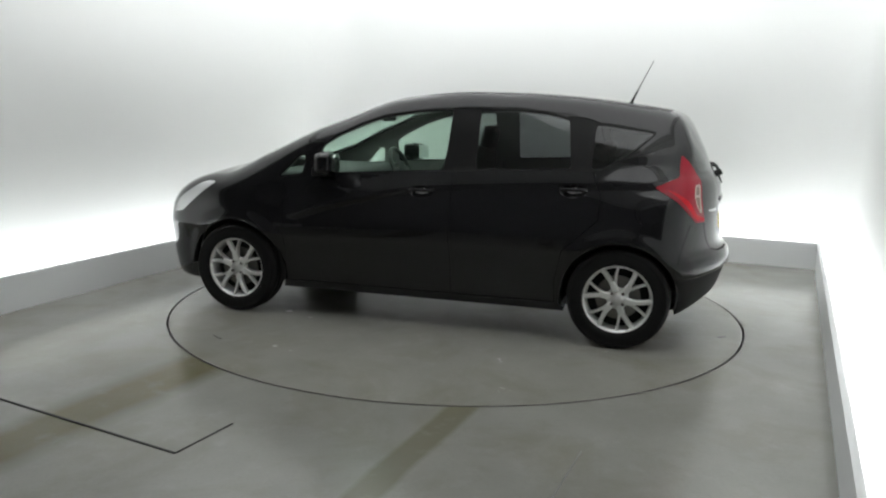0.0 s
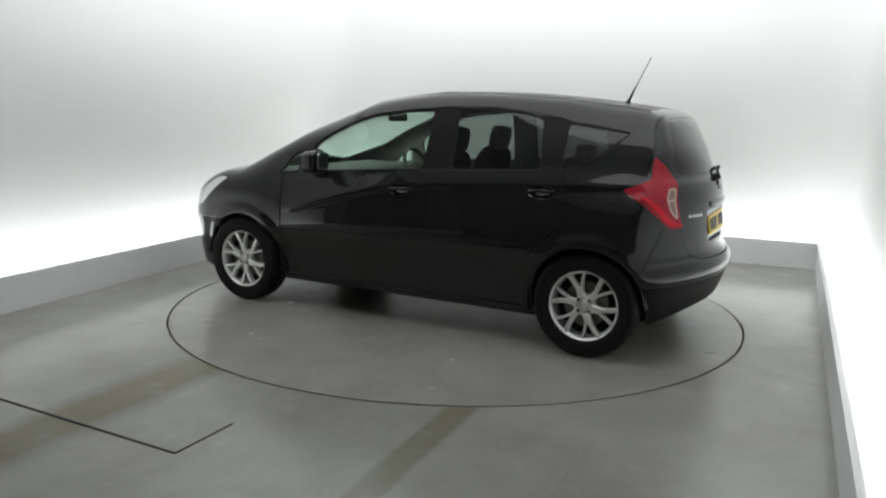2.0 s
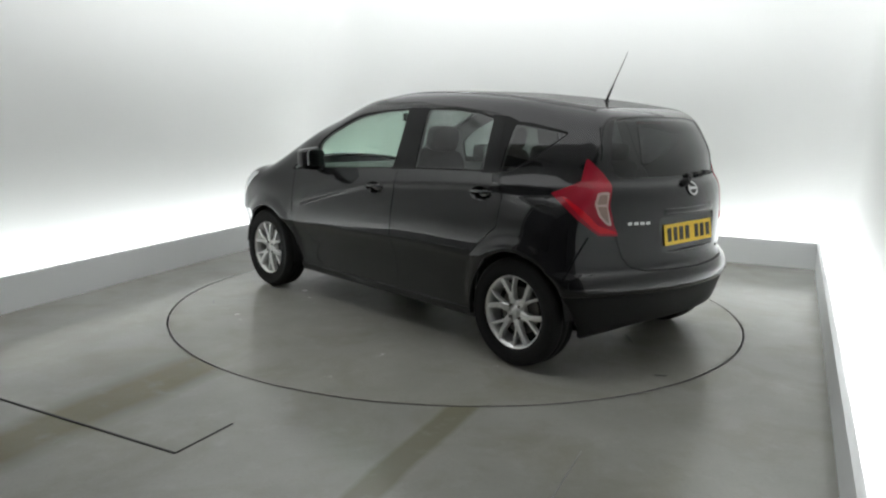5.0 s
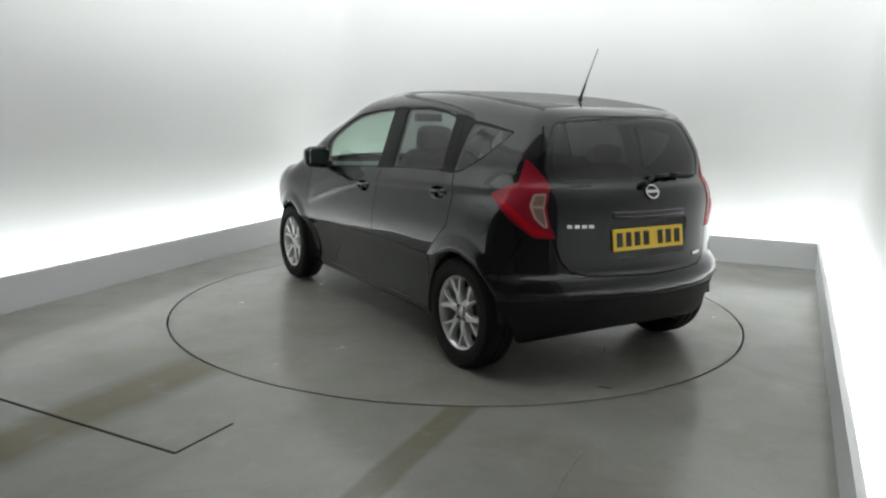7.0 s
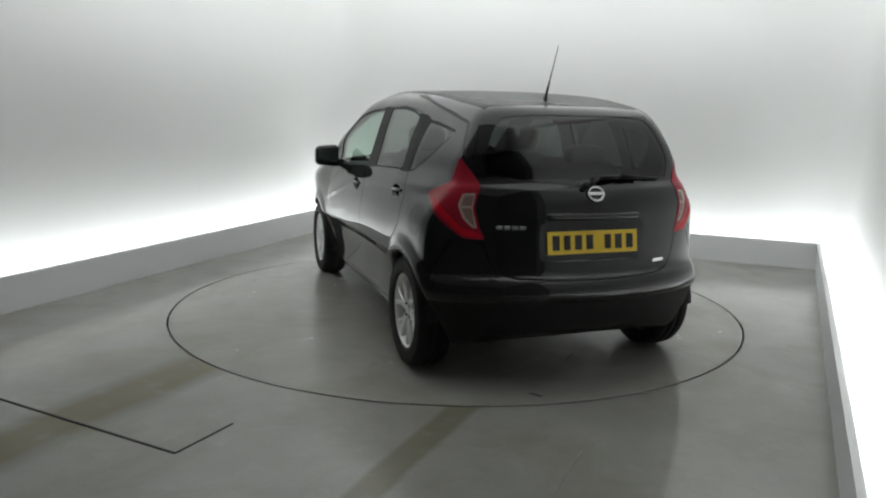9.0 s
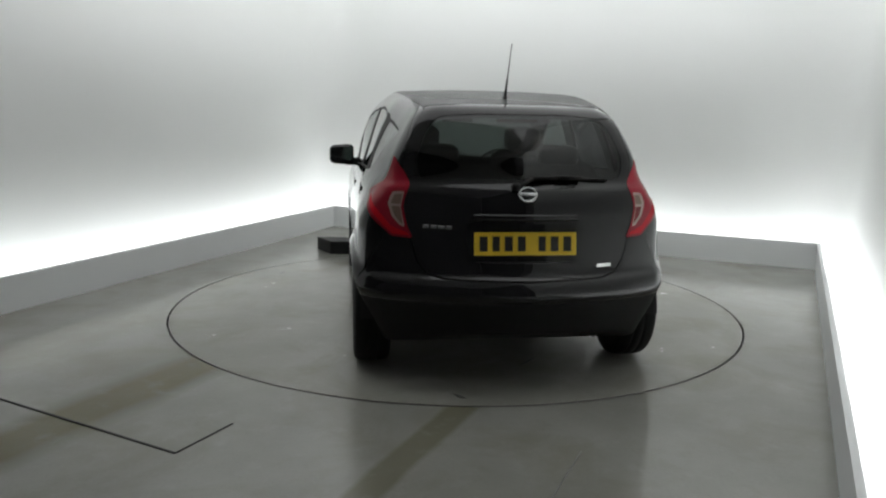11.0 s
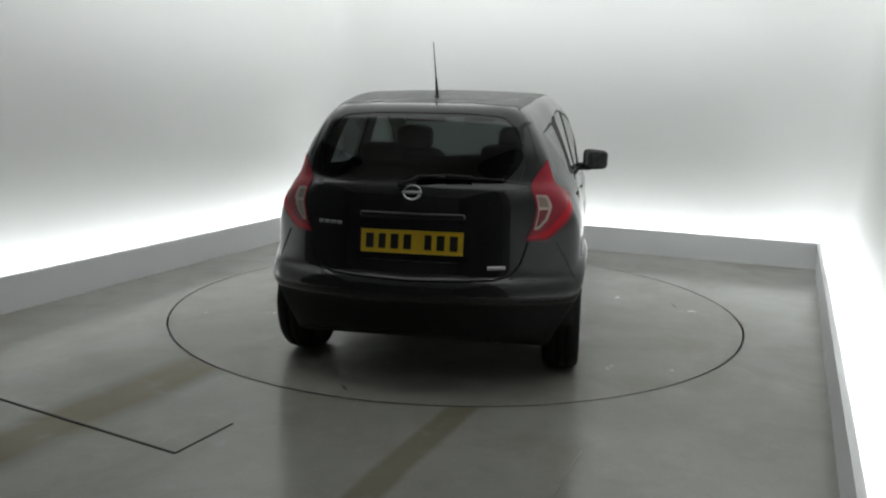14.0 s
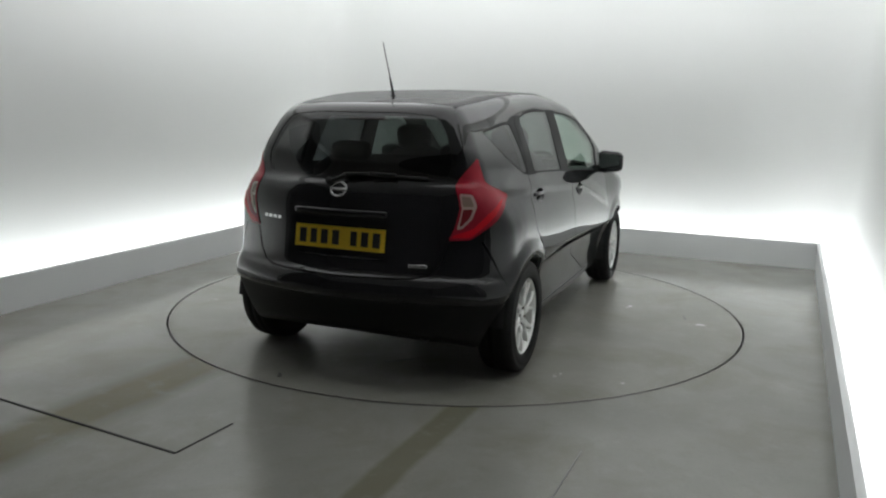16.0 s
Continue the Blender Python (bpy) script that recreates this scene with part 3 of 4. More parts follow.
for poly, l, r in ((FRONT_WINDOW, GLASS_FL, GLASS_FR), (REAR_WINDOW, GLASS_RL, GLASS_RR), (QUARTER_WINDOW, GLASS_QL, GLASS_QR), (CORNER_WINDOW, GLASS_CL, GLASS_CR)):
    c0 = Vector((sum(p[0] for p in poly) / len(poly), sum(p[1] for p in poly) / len(poly)))
    wide = []
    for p in poly:
        d = Vector(p) - c0
        wide.append(tuple(Vector(p) + d.normalized() * 0.017))
    carve("side", rounded(wide, 0.03), lambda c: sides(c) and c.z > 0.9, TRIM)
    carve("side", rounded(poly, 0.022), left, l)
    carve("side", rounded(poly, 0.022), right, r)
carve("rear", rounded(GLASS_BORDER, 0.03), lambda c: c.x < -1.3, FRIT)
carve("rear", rounded(REAR_GLASS, 0.04), lambda c: c.x < -1.3, GLASS_BACK)
carve("top", rounded(WINDSCREEN, 0.05), lambda c: c.z > 0.95 and c.x > 0.2, GLASS_FRONT)
for view, test, a, b in (("left", lambda c: c.y > 0.3 and c.x < -1.3, LIGHT_L, LENS_L), ("right", lambda c: c.y < -0.3 and c.x < -1.3, LIGHT_R, LENS_R)):
    carve(view, rounded(TAIL_LIGHT, 0.018), test, a)
    carve(view, rounded(CLEAR_LENS, 0.012), test, b)
    carve(view, rounded(UPPER_CELL, 0.008), test, CELL_L if view == "left" else CELL_R)
    carve(view, rounded(LOWER_CELL, 0.008), test, CELL_L if view == "left" else FOG_R)
    carve(view, rounded(RIDGE, 0.008, 3), test, RIDGE_L if view == "left" else RIDGE_R)
carve("side", rounded(HEADLIGHT, 0.03), lambda c: c.y > 0.35 and c.x > 1.3, HEAD_L)
carve("side", rounded(HEADLIGHT, 0.03), lambda c: c.y < -0.35 and c.x > 1.3, HEAD_R)
carve("side", FLAP, left, LID)
carve("rear", rounded(PLATE_BOX, 0.03), lambda c: c.x < -1.7, BOX)
for hx, hz in HANDLES:
    carve("side", [(hx + 0.085 * math.cos(a * math.pi / 10), hz + 0.040 * math.sin(a * math.pi / 10)) for a in range(20)], sides, CUP)
# shut lines and wheel openings
SHUT = 0.0065
carve("side", strip([(0.93, 0.245), (0.93, 0.60), (0.93, 0.965)], SHUT), sides, HOLE, keep=(TRIM,))
carve("side", strip([(-0.235, 0.245), (-0.235, 0.60), (-0.245, 1.025)], SHUT), sides, HOLE)
carve("side", strip([(-1.115, 1.06), (-1.165, 0.93), (-1.16, 0.78), (-1.06, 0.69), (-0.95, 0.58), (-0.91, 0.40), (-0.91, 0.245)], SHUT), sides, HOLE)
carve("side", strip([(0.93, 0.245), (0.3, 0.245), (-0.3, 0.245), (-0.91, 0.245)], SHUT), sides, HOLE)
carve("side", strip([(-0.235, 1.43), (-0.30, 1.436), (-0.62, 1.437), (-0.98, 1.398), (-1.035, 1.35), (-1.06, 1.20), (-1.10, 1.06)], SHUT * 0.8), lambda c: sides(c) and c.z > 1.03, HOLE)
carve("side", strip([(-1.632, 0.55), (-1.640, 0.60), (-1.690, 0.77)], SHUT), sides, HOLE)
carve("rear", strip([(0.57, 0.775), (0.535, 0.66), (0.49, 0.605), (0.41, 0.587), (0.2, 0.583), (0.0, 0.580), (-0.2, 0.583), (-0.41, 0.587), (-0.49, 0.605), (-0.535, 0.66), (-0.57, 0.775)], 0.010), lambda c: c.x < -1.6, HOLE)
for sg in (1, -1):
    carve("rear", strip([(sg * 0.596, 1.165), (sg * 0.558, 1.28), (sg * 0.533, 1.34)], 0.006), lambda c: c.x < -1.3, HOLE, keep=(LIGHT_L, LIGHT_R, LENS_L, LENS_R, CELL_L, CELL_R, RIDGE_L, RIDGE_R))
for wx in (WHEEL_X, -WHEEL_X):
    carve("side", [(wx + 0.352 * math.cos(a * math.pi / 24), 0.302 + 0.352 * math.sin(a * math.pi / 24)) for a in range(48)], lambda c: abs(c.y) > 0.50, HOLE)
carve("side", [(-1.455 + 0.088 * math.cos(a * math.pi / 10), 0.845 + 0.078 * math.sin(a * math.pi / 10)) for a in range(20)], left, HOLE, keep=(LID,))

# --- split the skin
skin.verts.index_update()
CO = np.array([v.co[:] for v in skin.verts])
NO = gradient(CO)
by_id = {}
for f in skin.faces:
    by_id.setdefault(f[ident], []).append([v.index for v in f.verts])
skin.free()


def skin_part(name, numbers, mat, parent, label="", inset=0.0, edge=0.012, shift=None, flip=False, skin_normals=True):
    """One piece of the skin as a mesh of its own, with turned-in edges."""
    faces = [f for n in numbers for f in by_id.get(n, [])]
    used = sorted({i for f in faces for i in f})
    back = {v: i for i, v in enumerate(used)}
    co = CO[used] - NO[used] * inset
    no = NO[used]
    if shift is not None:
        co = shift(co)
    fs = [[back[i] for i in f] for f in faces]
    n0 = len(co)
    if edge:
        count = {}
        for f in fs:
            for a, b in zip(f, f[1:] + f[:1]):
                count[(min(a, b), max(a, b))] = count.get((min(a, b), max(a, b)), 0) + 1
        rim = [(a, b) for f in fs for a, b in zip(f, f[1:] + f[:1]) if count[(min(a, b), max(a, b))] == 1]
        ids = sorted({i for e in rim for i in e})
        low = {v: n0 + k for k, v in enumerate(ids)}
        co = np.concatenate([co, co[ids] - no[ids] * edge])
        no = np.concatenate([no, no[ids]])
        fs += [[b, a, low[a], low[b]] for a, b in rim]
    if flip:
        fs = [f[::-1] for f in fs]
        no = -no
    me = bpy.data.meshes.new(name)
    me.from_pydata(co.tolist(), [], fs)
    me.materials.append(mat)
    me.polygons.foreach_set("use_smooth", [True] * len(me.polygons))
    if skin_normals:
        me.normals_split_custom_set_from_vertices(no.tolist())
    ob = new(name, me)
    ob.parent = parent
    if label:
        ob["label"] = label
    return ob


body = skin_part("body_shell", [BODY], PAINT, car)
roof = skin_part("roof", [ROOF_PANEL], DIM_ROOF_PAINT, car, "black roof panel with its reflections dimmed")
bonnet = skin_part("bonnet", [HOOD], PAINT, car)
front_bumper = skin_part("front_bumper", [NOSE_PART], PAINT, car)
rear_bumper = skin_part("rear_bumper", [REAR_BUMPER], PAINT, car)
skin_part("lower_bumper", [VALANCE], PLASTIC, rear_bumper, "matt black lower bumper")
tailgate = skin_part("tailgate", [GATE], PAINT, car)
doors = [skin_part("front_door", [DOOR_FL], PAINT, car), skin_part("front_door", [DOOR_FR], PAINT, car),
         skin_part("rear_door", [DOOR_RL], PAINT, car), skin_part("rear_door", [DOOR_RR], PAINT, car)]
for sg in (1, -1):
    by_id["trim"] = [f for f in by_id[TRIM] if CO[f[0]][1] * sg > 0]
    skin_part("window_trim", ["trim"], SEAL, car, "matt black window surround", inset=0.003, edge=0.008)
for num, door, mat, lab in ((GLASS_FL, 0, GLASS, "pale green tinted glass"), (GLASS_FR, 1, GLASS, "pale green tinted glass"), (GLASS_RL, 2, PRIVACY, "dark tinted glass"), (GLASS_RR, 3, PRIVACY, "dark tinted glass")):
    skin_part("window", [num], mat, doors[door], lab, inset=0.006, edge=0.0)
for num in (GLASS_QL, GLASS_QR):
    skin_part("quarter_window", [num], QUARTER, car, "dark tinted glass", inset=0.005, edge=0.0)
for num in (GLASS_CL, GLASS_CR):
    skin_part("corner_window", [num], GLASS, car, "small triangular tinted glass", inset=0.005, edge=0.0)
skin_part("glass_border", [FRIT], GLOSS, tailgate, "glossy black border of the rear window", inset=0.001, edge=0.010)
skin_part("rear_window", [GLASS_BACK], BACK_GLASS, tailgate, "dark tinted glass", inset=0.004, edge=0.0)
skin_part("windscreen", [GLASS_FRONT], GLASS, car, "clear laminated glass", inset=0.004, edge=0.0)
for a, b, c, d in ((LIGHT_L, LENS_L, CELL_L, RIDGE_L), (LIGHT_R, LENS_R, CELL_R, RIDGE_R)):
    lamp = skin_part("tail_light", [a], RED, car, "boomerang-shaped red tail light", inset=-0.004, edge=0.03)
    skin_part("clear_lens", [b], CLEAR, lamp, "cream rim of the reversing light", inset=-0.001, edge=0.02)
    skin_part("lens_cell", [c], CELL, lamp, "smoky clear reversing light cell", inset=0.004, edge=0.0)
    skin_part("light_ridge", [d], BRIGHTRED, lamp, "bright red light guide", inset=-0.007, edge=0.006)
skin_part("fog_lens", [FOG_R], DARKRED, lamp, "deep red rear fog light cell", inset=0.003, edge=0.0)
for n in (HEAD_L, HEAD_R):
    skin_part("headlight", [n], HEADLAMP, car, "swept-back clear headlight", inset=-0.002, edge=0.03)
skin_part("fuel_flap", [LID], PAINT, car)
skin_part("plate_recess", [BOX], PAINT, tailgate, "black number plate recess", edge=0.0, skin_normals=False,
          shift=lambda c: np.stack([np.maximum(c[:, 0], -1.862 - 0.10 * (0.82 - c[:, 2])), c[:, 1], c[:, 2]], 1))
for sg in (1, -1):
    for hx, hz in HANDLES:
        sub = [f for f in by_id[CUP] if all(CO[i][1] * sg > 0 and abs(CO[i][0] - hx) < 0.15 for i in f)]
        by_id["cup"] = sub
        def dent(c, hx=hx, hz=hz, sg=sg):
            r = np.hypot((c[:, 0] - hx) / 0.085, (c[:, 2] - hz) / 0.040)
            c = c.copy()
            c[:, 1] -= sg * 0.032 * step((1.0 - r) / 0.55)
            return c
        door = doors[(0 if hx > -0.5 else 2) + (0 if sg > 0 else 1)]
        skin_part("handle_cup", ["cup"], PAINT, door, edge=0.0, shift=dent, skin_normals=False)
        y = skin_y(hx, hz)
        bm = bmesh.new()
        bmesh.ops.create_cube(bm, size=1, matrix=Matrix.Translation((hx, sg * (y + 0.012), hz + 0.008)) @ Matrix.Diagonal((0.175, 0.014, 0.022, 1)))
        bmesh.ops.bevel(bm, geom=bm.edges[:], offset=0.007, segments=3, affect="EDGES", profile=0.5)
        for v in bm.verts:
            v.co.y -= sg * 0.018 * ((v.co.x - hx) / 0.0875) ** 4
        part("door_handle", bm, PAINT, door, smooth=True)
# the lining behind the panels closes the shut lines and trims the cabin
skin_part("lining", [BODY, ROOF_PANEL, FRIT, VALANCE, DOOR_FL, DOOR_FR, DOOR_RL, DOOR_RR, REAR_BUMPER, GATE, HOOD, TRIM, LIGHT_L, LIGHT_R, LENS_L, LENS_R, HEAD_L, HEAD_R, NOSE_PART, LID, CUP, CELL_L, CELL_R, RIDGE_L, RIDGE_R, FOG_R]
          , HEADLINER, car, "grey cabin lining", inset=0.028, edge=0.0)
by_id["shut"] = [f for f in by_id[HOLE] if all(min(math.hypot(CO[i][0] - w, CO[i][2] - 0.302) for w in (WHEEL_X, -WHEEL_X)) > 0.35 for i in f)]
skin_part("shut_seal", ["shut"], SEAL, car, "black rubber door seal", inset=0.010, edge=0.0)


def block(bm, x0, x1, y0, y1, z0, z1, bev=0.0, seg=3):
    got = bmesh.ops.create_cube(bm, size=1, matrix=Matrix.Translation(((x0 + x1) / 2, (y0 + y1) / 2, (z0 + z1) / 2)) @ Matrix.Diagonal((abs(x1 - x0), abs(y1 - y0), abs(z1 - z0), 1)))
    if bev:
        es = list({e for v in got["verts"] for e in v.link_edges})
        bmesh.ops.bevel(bm, geom=es, offset=bev, segments=seg, affect="EDGES", profile=0.5)
    return bm


# --- wheels
def lathe(bm, prof, n=72, axis_y=True):
    """Spin a profile of (radius, across) about the axle."""
    rings = []
    for r, a in prof:
        rings.append([bm.verts.new((r * math.cos(2 * math.pi * i / n), a, r * math.sin(2 * math.pi * i / n))) for i in range(n)])
    for p, q in zip(rings, rings[1:]):
        for i in range(n):
            bm.faces.new((p[i], p[(i + 1) % n], q[(i + 1) % n], q[i]))
    bmesh.ops.recalc_face_normals(bm, faces=bm.faces)
    return bm


def spoke(bm, a0, a1, r0, r1, w0, w1, y0, y1, depth):
    """A tapered arm from the hub at angle a0 to the rim at angle a1."""
    rows, n = [], 7
    for k in range(n + 1):
        t = k / n
        r, a = r0 + (r1 - r0) * t, radians(a0 + (a1 - a0) * t)
        w, y = w0 + (w1 - w0) * t, y0 + (y1 - y0) * t + 0.006 * math.sin(math.pi * t)
        d, nrm = Vector((math.cos(a), 0, math.sin(a))), Vector((-math.sin(a), 0, math.cos(a)))
        c = d * r
        rows.append([bm.verts.new(c + nrm * u * w + Vector((0, y - v, 0))) for u, v in ((-0.5, depth), (-0.5, 0.006), (-0.34, 0.0), (0.34, 0.0), (0.5, 0.006), (0.5, depth))])
    for p, q in zip(rows, rows[1:]):
        for i in range(5):
            bm.faces.new((p[i], p[i + 1], q[i + 1], q[i]))


def build_wheel(sx, sy):
    wheel = new("wheel")
    wheel.parent = car
    wheel["label"] = "alloy wheel with black tyre"
    bm = bmesh.new()
    lathe(bm, [(0.205, -0.085), (0.215, -0.095), (0.265, -0.100), (0.292, -0.092), (0.305, -0.075), (0.310, -0.045), (0.310, -0.030), (0.304, -0.028), (0.304, -0.022), (0.310, -0.020),
               (0.3105, 0.020), (0.304, 0.022), (0.304, 0.028), (0.310, 0.030), (0.310, 0.045), (0.305, 0.075), (0.292, 0.092), (0.280, 0.098), (0.277, 0.095), (0.262, 0.100), (0.235, 0.097), (0.215, 0.095), (0.208, 0.086), (0.205, 0.070)])
    part("tyre", bm, TYRE, wheel, "black rubber tyre", smooth=True)
    bm = bmesh.new()
    lathe(bm, [(0.200, -0.08), (0.190, -0.02), (0.186, 0.03), (0.190, 0.062), (0.197, 0.074), (0.205, 0.082), (0.213, 0.086), (0.215, 0.080), (0.212, 0.072)])
    rim = part("rim", bm, ALLOY, wheel, "silver alloy rim", smooth=True)
    for k in range(6):
        bm = bmesh.new()
        a = 60 * k
        spoke(bm, a - 1, a - 3, 0.045, 0.112, 0.044, 0.040, 0.066, 0.070, 0.035)
        spoke(bm, a - 5, a - 14, 0.090, 0.199, 0.027, 0.029, 0.067, 0.076, 0.035)
        spoke(bm, a + 6, a + 15, 0.090, 0.199, 0.017, 0.016, 0.065, 0.075, 0.03)
        part("spoke", bm, ALLOY, rim, smooth=False)
    bm = bmesh.new()
    lathe(bm, [(0.001, 0.070), (0.022, 0.069), (0.026, 0.066), (0.027, 0.060), (0.058, 0.062), (0.066, 0.056), (0.068, 0.03)], 40)
    part("hub", bm, ALLOY, rim, smooth=True)
    for k in range(4):
        bm = bmesh.new()
        a = radians(90 * k + 30)
        bmesh.ops.create_cone(bm, cap_ends=True, radius1=0.010, radius2=0.009, depth=0.012, segments=8,
                              matrix=Matrix.Translation((0.046 * math.cos(a), 0.064, 0.046 * math.sin(a))) @ Matrix.Rotation(radians(90), 4, "X"))
        part("wheel_nut", bm, STEEL, rim, "dark steel wheel nut")
    bm = bmesh.new()
    lathe(bm, [(0.02, 0.02), (0.135, 0.02), (0.135, 0.005), (0.02, 0.005)], 40)
    part("brake_disc", bm, STEEL, wheel, "dull steel brake disc")
    bm = bmesh.new()
    lathe(bm, [(0.001, -0.02), (0.20, -0.02)], 40)
    part("brake_shield", bm, DARK, wheel, "black brake back plate")
    wheel.matrix_basis = Matrix.Translation((sx * WHEEL_X, sy * WHEEL_Y, WHEEL_R)) @ (Matrix.Rotation(math.pi, 4, "Z") if sy < 0 else Matrix()) @ Matrix.Rotation(radians((-14 if sx < 0 else -23) * sy), 4, "Y")
    bm = bmesh.new()
    n, rows = 28, []
    for i in range(n + 1):
        a = radians((-12 if sx < 0 else 2) + 188 * i / n)
        c, s2 = math.cos(a), math.sin(a)
        rows.append([bm.verts.new((sx * WHEEL_X + r * c, sy * y, max(0.302 + r * s2, 0.16))) for r, y in ((0.02, 0.50), (0.358, 0.50), (0.358, 0.79), (0.351, 0.815))])
    for p, q in zip(rows, rows[1:]):
        for i in range(3):
            bm.faces.new((p[i], p[i + 1], q[i + 1], q[i]))
    part("wheel_arch", bm, DARK, car, "black wheel arch liner")


for sx in (1, -1):
    for sy in (1, -1):
        build_wheel(sx, sy)

# --- underside
bm = bmesh.new()
block(bm, -1.6, 1.7, -0.48, 0.48, 0.235, 0.28)
block(bm, -0.88, 0.88, -0.70, 0.70, 0.235, 0.27)
part("floor_pan", bm, DARK, car, "dark underbody")
bm = bmesh.new()
bmesh.ops.create_cone(bm, cap_ends=False, radius1=0.022, radius2=0.022, depth=0.16, segments=16, matrix=Matrix.Translation((-1.66, -0.42, 0.245)) @ Matrix.Rotation(radians(90), 4, "Y"))
part("exhaust_pipe", bm, STEEL, car, "steel exhaust tailpipe", smooth=True)
# --- mirrors
for sy, name in ((1, "wing_mirror"), (-1, "wing_mirror")):
    bm = bmesh.new()
    bmesh.ops.create_cube(bm, size=1)
    bmesh.ops.bevel(bm, geom=bm.edges[:], offset=0.24, segments=6, affect="EDGES", profile=0.5)
    for v in bm.verts:
        x, y, z = v.co
        f = 1.0 - 0.30 * max(0.0, x + 0.1) ** 1.0
        v.co = (0.562 + x * 0.12 + 0.040 * (0.5 - y), sy * (0.908 + y * 0.190 * f), 1.063 + z * (0.142 + 0.025 * (0.5 - y)) * f)
    mirror = part(name, bm, PAINT, car, "black wing mirror", smooth=True)
    bm = bmesh.new()
    bmesh.ops.create_cube(bm, size=1)
    bmesh.ops.bevel(bm, geom=[e for e in bm.edges if abs(e.verts[0].co.x - e.verts[1].co.x) > 0.5], offset=0.2, segments=5, affect="EDGES", profile=0.5)
    for v in bm.verts:
        x, y, z = v.co
        v.co = (0.495 + x * 0.008 - 0.034 * y, sy * (0.908 + y * 0.155), 1.066 + z * 0.115)
    part("mirror_glass", bm, MIRROR, mirror, "silvered mirror glass")
    bm = bmesh.new()
    block(bm, 0.58, 0.69, sy * 0.765, sy * 0.88, 0.975, 1.03, 0.012)
    part("mirror_foot", bm, PLASTIC, mirror, "black plastic mirror foot", smooth=True)

# --- antenna
antenna = new("antenna")
antenna.parent = car
antenna["label"] = "thin black whip antenna on the roof"
bm = bmesh.new()
zr = float(ROOF(-1.28)) - 0.012
bmesh.ops.create_cone(bm, cap_ends=True, radius1=0.032, radius2=0.012, depth=0.03, segments=20, matrix=Matrix.Translation((-1.275, 0, zr + 0.008)))
for v in bm.verts:
    v.co.y *= 0.75
part("antenna_base", bm, PLASTIC, antenna, smooth=True)


def rod(bm, a, b, r0, r1, n=8):
    a, b = Vector(a), Vector(b)
    q = (b - a).to_track_quat("Z", "Y").to_matrix().to_4x4()
    bmesh.ops.create_cone(bm, cap_ends=True, radius1=r0, radius2=r1, depth=(b - a).length, segments=n, matrix=Matrix.Translation((a + b) / 2) @ q)
    return bm


bm = rod(bmesh.new(), (-1.275, 0, zr + 0.015), (-1.318, 0, zr + 0.11), 0.009, 0.005)
part("antenna_stem", bm, PLASTIC, antenna, smooth=True)
bm = rod(bmesh.new(), (-1.318, 0, zr + 0.11), (-1.405, 0, 1.768), 0.0035, 0.002)
part("antenna_rod", bm, PLASTIC, antenna)

# --- tailgate fittings
plate = new("number_plate")
plate.parent = tailgate
plate["label"] = "yellow rear number plate with dark characters"
bm = bmesh.new()
block(bm, -0.004, 0.0, -0.26, 0.26, -0.0575, 0.0575)
pl = part("plate_board", bm, YELLOW, plate)
x = -0.241
for w in (0.055, 0.05, 0.055, 0.055, 0.0, 0.05, 0.055, 0.055):
    if w:
        bm = bmesh.new()
        block(bm, -0.0075, -0.0045, -x - w * 0.86, -x - w * 0.14, -0.037, 0.037)
        part("plate_bar", bm, INK, plate)
    x += (w or 0.030) + 0.011
plate.matrix_basis = Matrix.Translation((-1.8735, 0, 0.7605)) @ Matrix.Rotation(math.atan2(0.017, 0.117), 4, "Y")
bm = bmesh.new()
block(bm, -1.904, -1.86, -0.27, 0.27, 0.872, 0.912, 0.016, 4)
bmesh.ops.subdivide_edges(bm, edges=[e for e in bm.edges if abs(e.verts[0].co.y - e.verts[1].co.y) > 0.3], cuts=10, use_grid_fill=True)
for v in bm.verts:
    v.co.x += 0.37 * v.co.y ** 2
part("plate_garnish", bm, PAINT, tailgate, "glossy black bar above the number plate", smooth=True)
# round emblem: a plain ring with a bar
bm = bmesh.new()
R, r, n, m = 0.043, 0.0065, 36, 8
ring = [[bm.verts.new(((r * math.sin(2 * math.pi * j / m)) * 0.6, (R + r * math.cos(2 * math.pi * j / m)) * math.cos(2 * math.pi * i / n), (R * 0.85 + r * math.cos(2 * math.pi * j / m)) * math.sin(2 * math.pi * i / n))) for j in range(m)] for i in range(n)]
for i in range(n):
    for j in range(m):
        bm.faces.new((ring[i][j], ring[(i + 1) % n][j], ring[(i + 1) % n][(j + 1) % m], ring[i][(j + 1) % m]))
block(bm, -0.005, 0.003, -0.050, 0.050, -0.0085, 0.0085, 0.002, 2)
bmesh.ops.recalc_face_normals(bm, faces=bm.faces)
emblem = part("emblem", bm, CHROME, tailgate, "round chrome ring emblem with a bar", smooth=True)
emblem.matrix_basis = Matrix.Translation((skin_x(0, 1.008) - 0.006, 0, 1.008)) @ Matrix.Rotation(radians(24), 4, "Y")
for k in range(4):
    y = 0.508 - k * 0.037
    bm = bmesh.new()
    x0 = skin_x(y - 0.014, 0.837)
    block(bm, x0 - 0.003, x0 + 0.01, y - 0.028, y, 0.829, 0.846, 0.001, 1)
    for v in bm.verts:
        v.co.x += (v.co.y - (y - 0.014)) * 0.36
    part("lettering_bar", bm, CHROME, tailgate, "small chrome lettering bar")
bm = bmesh.new()
x0 = skin_x(-0.42, 0.643)
block(bm, x0 - 0.004, x0 + 0.01, -0.466, -0.378, 0.634, 0.653, 0.002, 1)
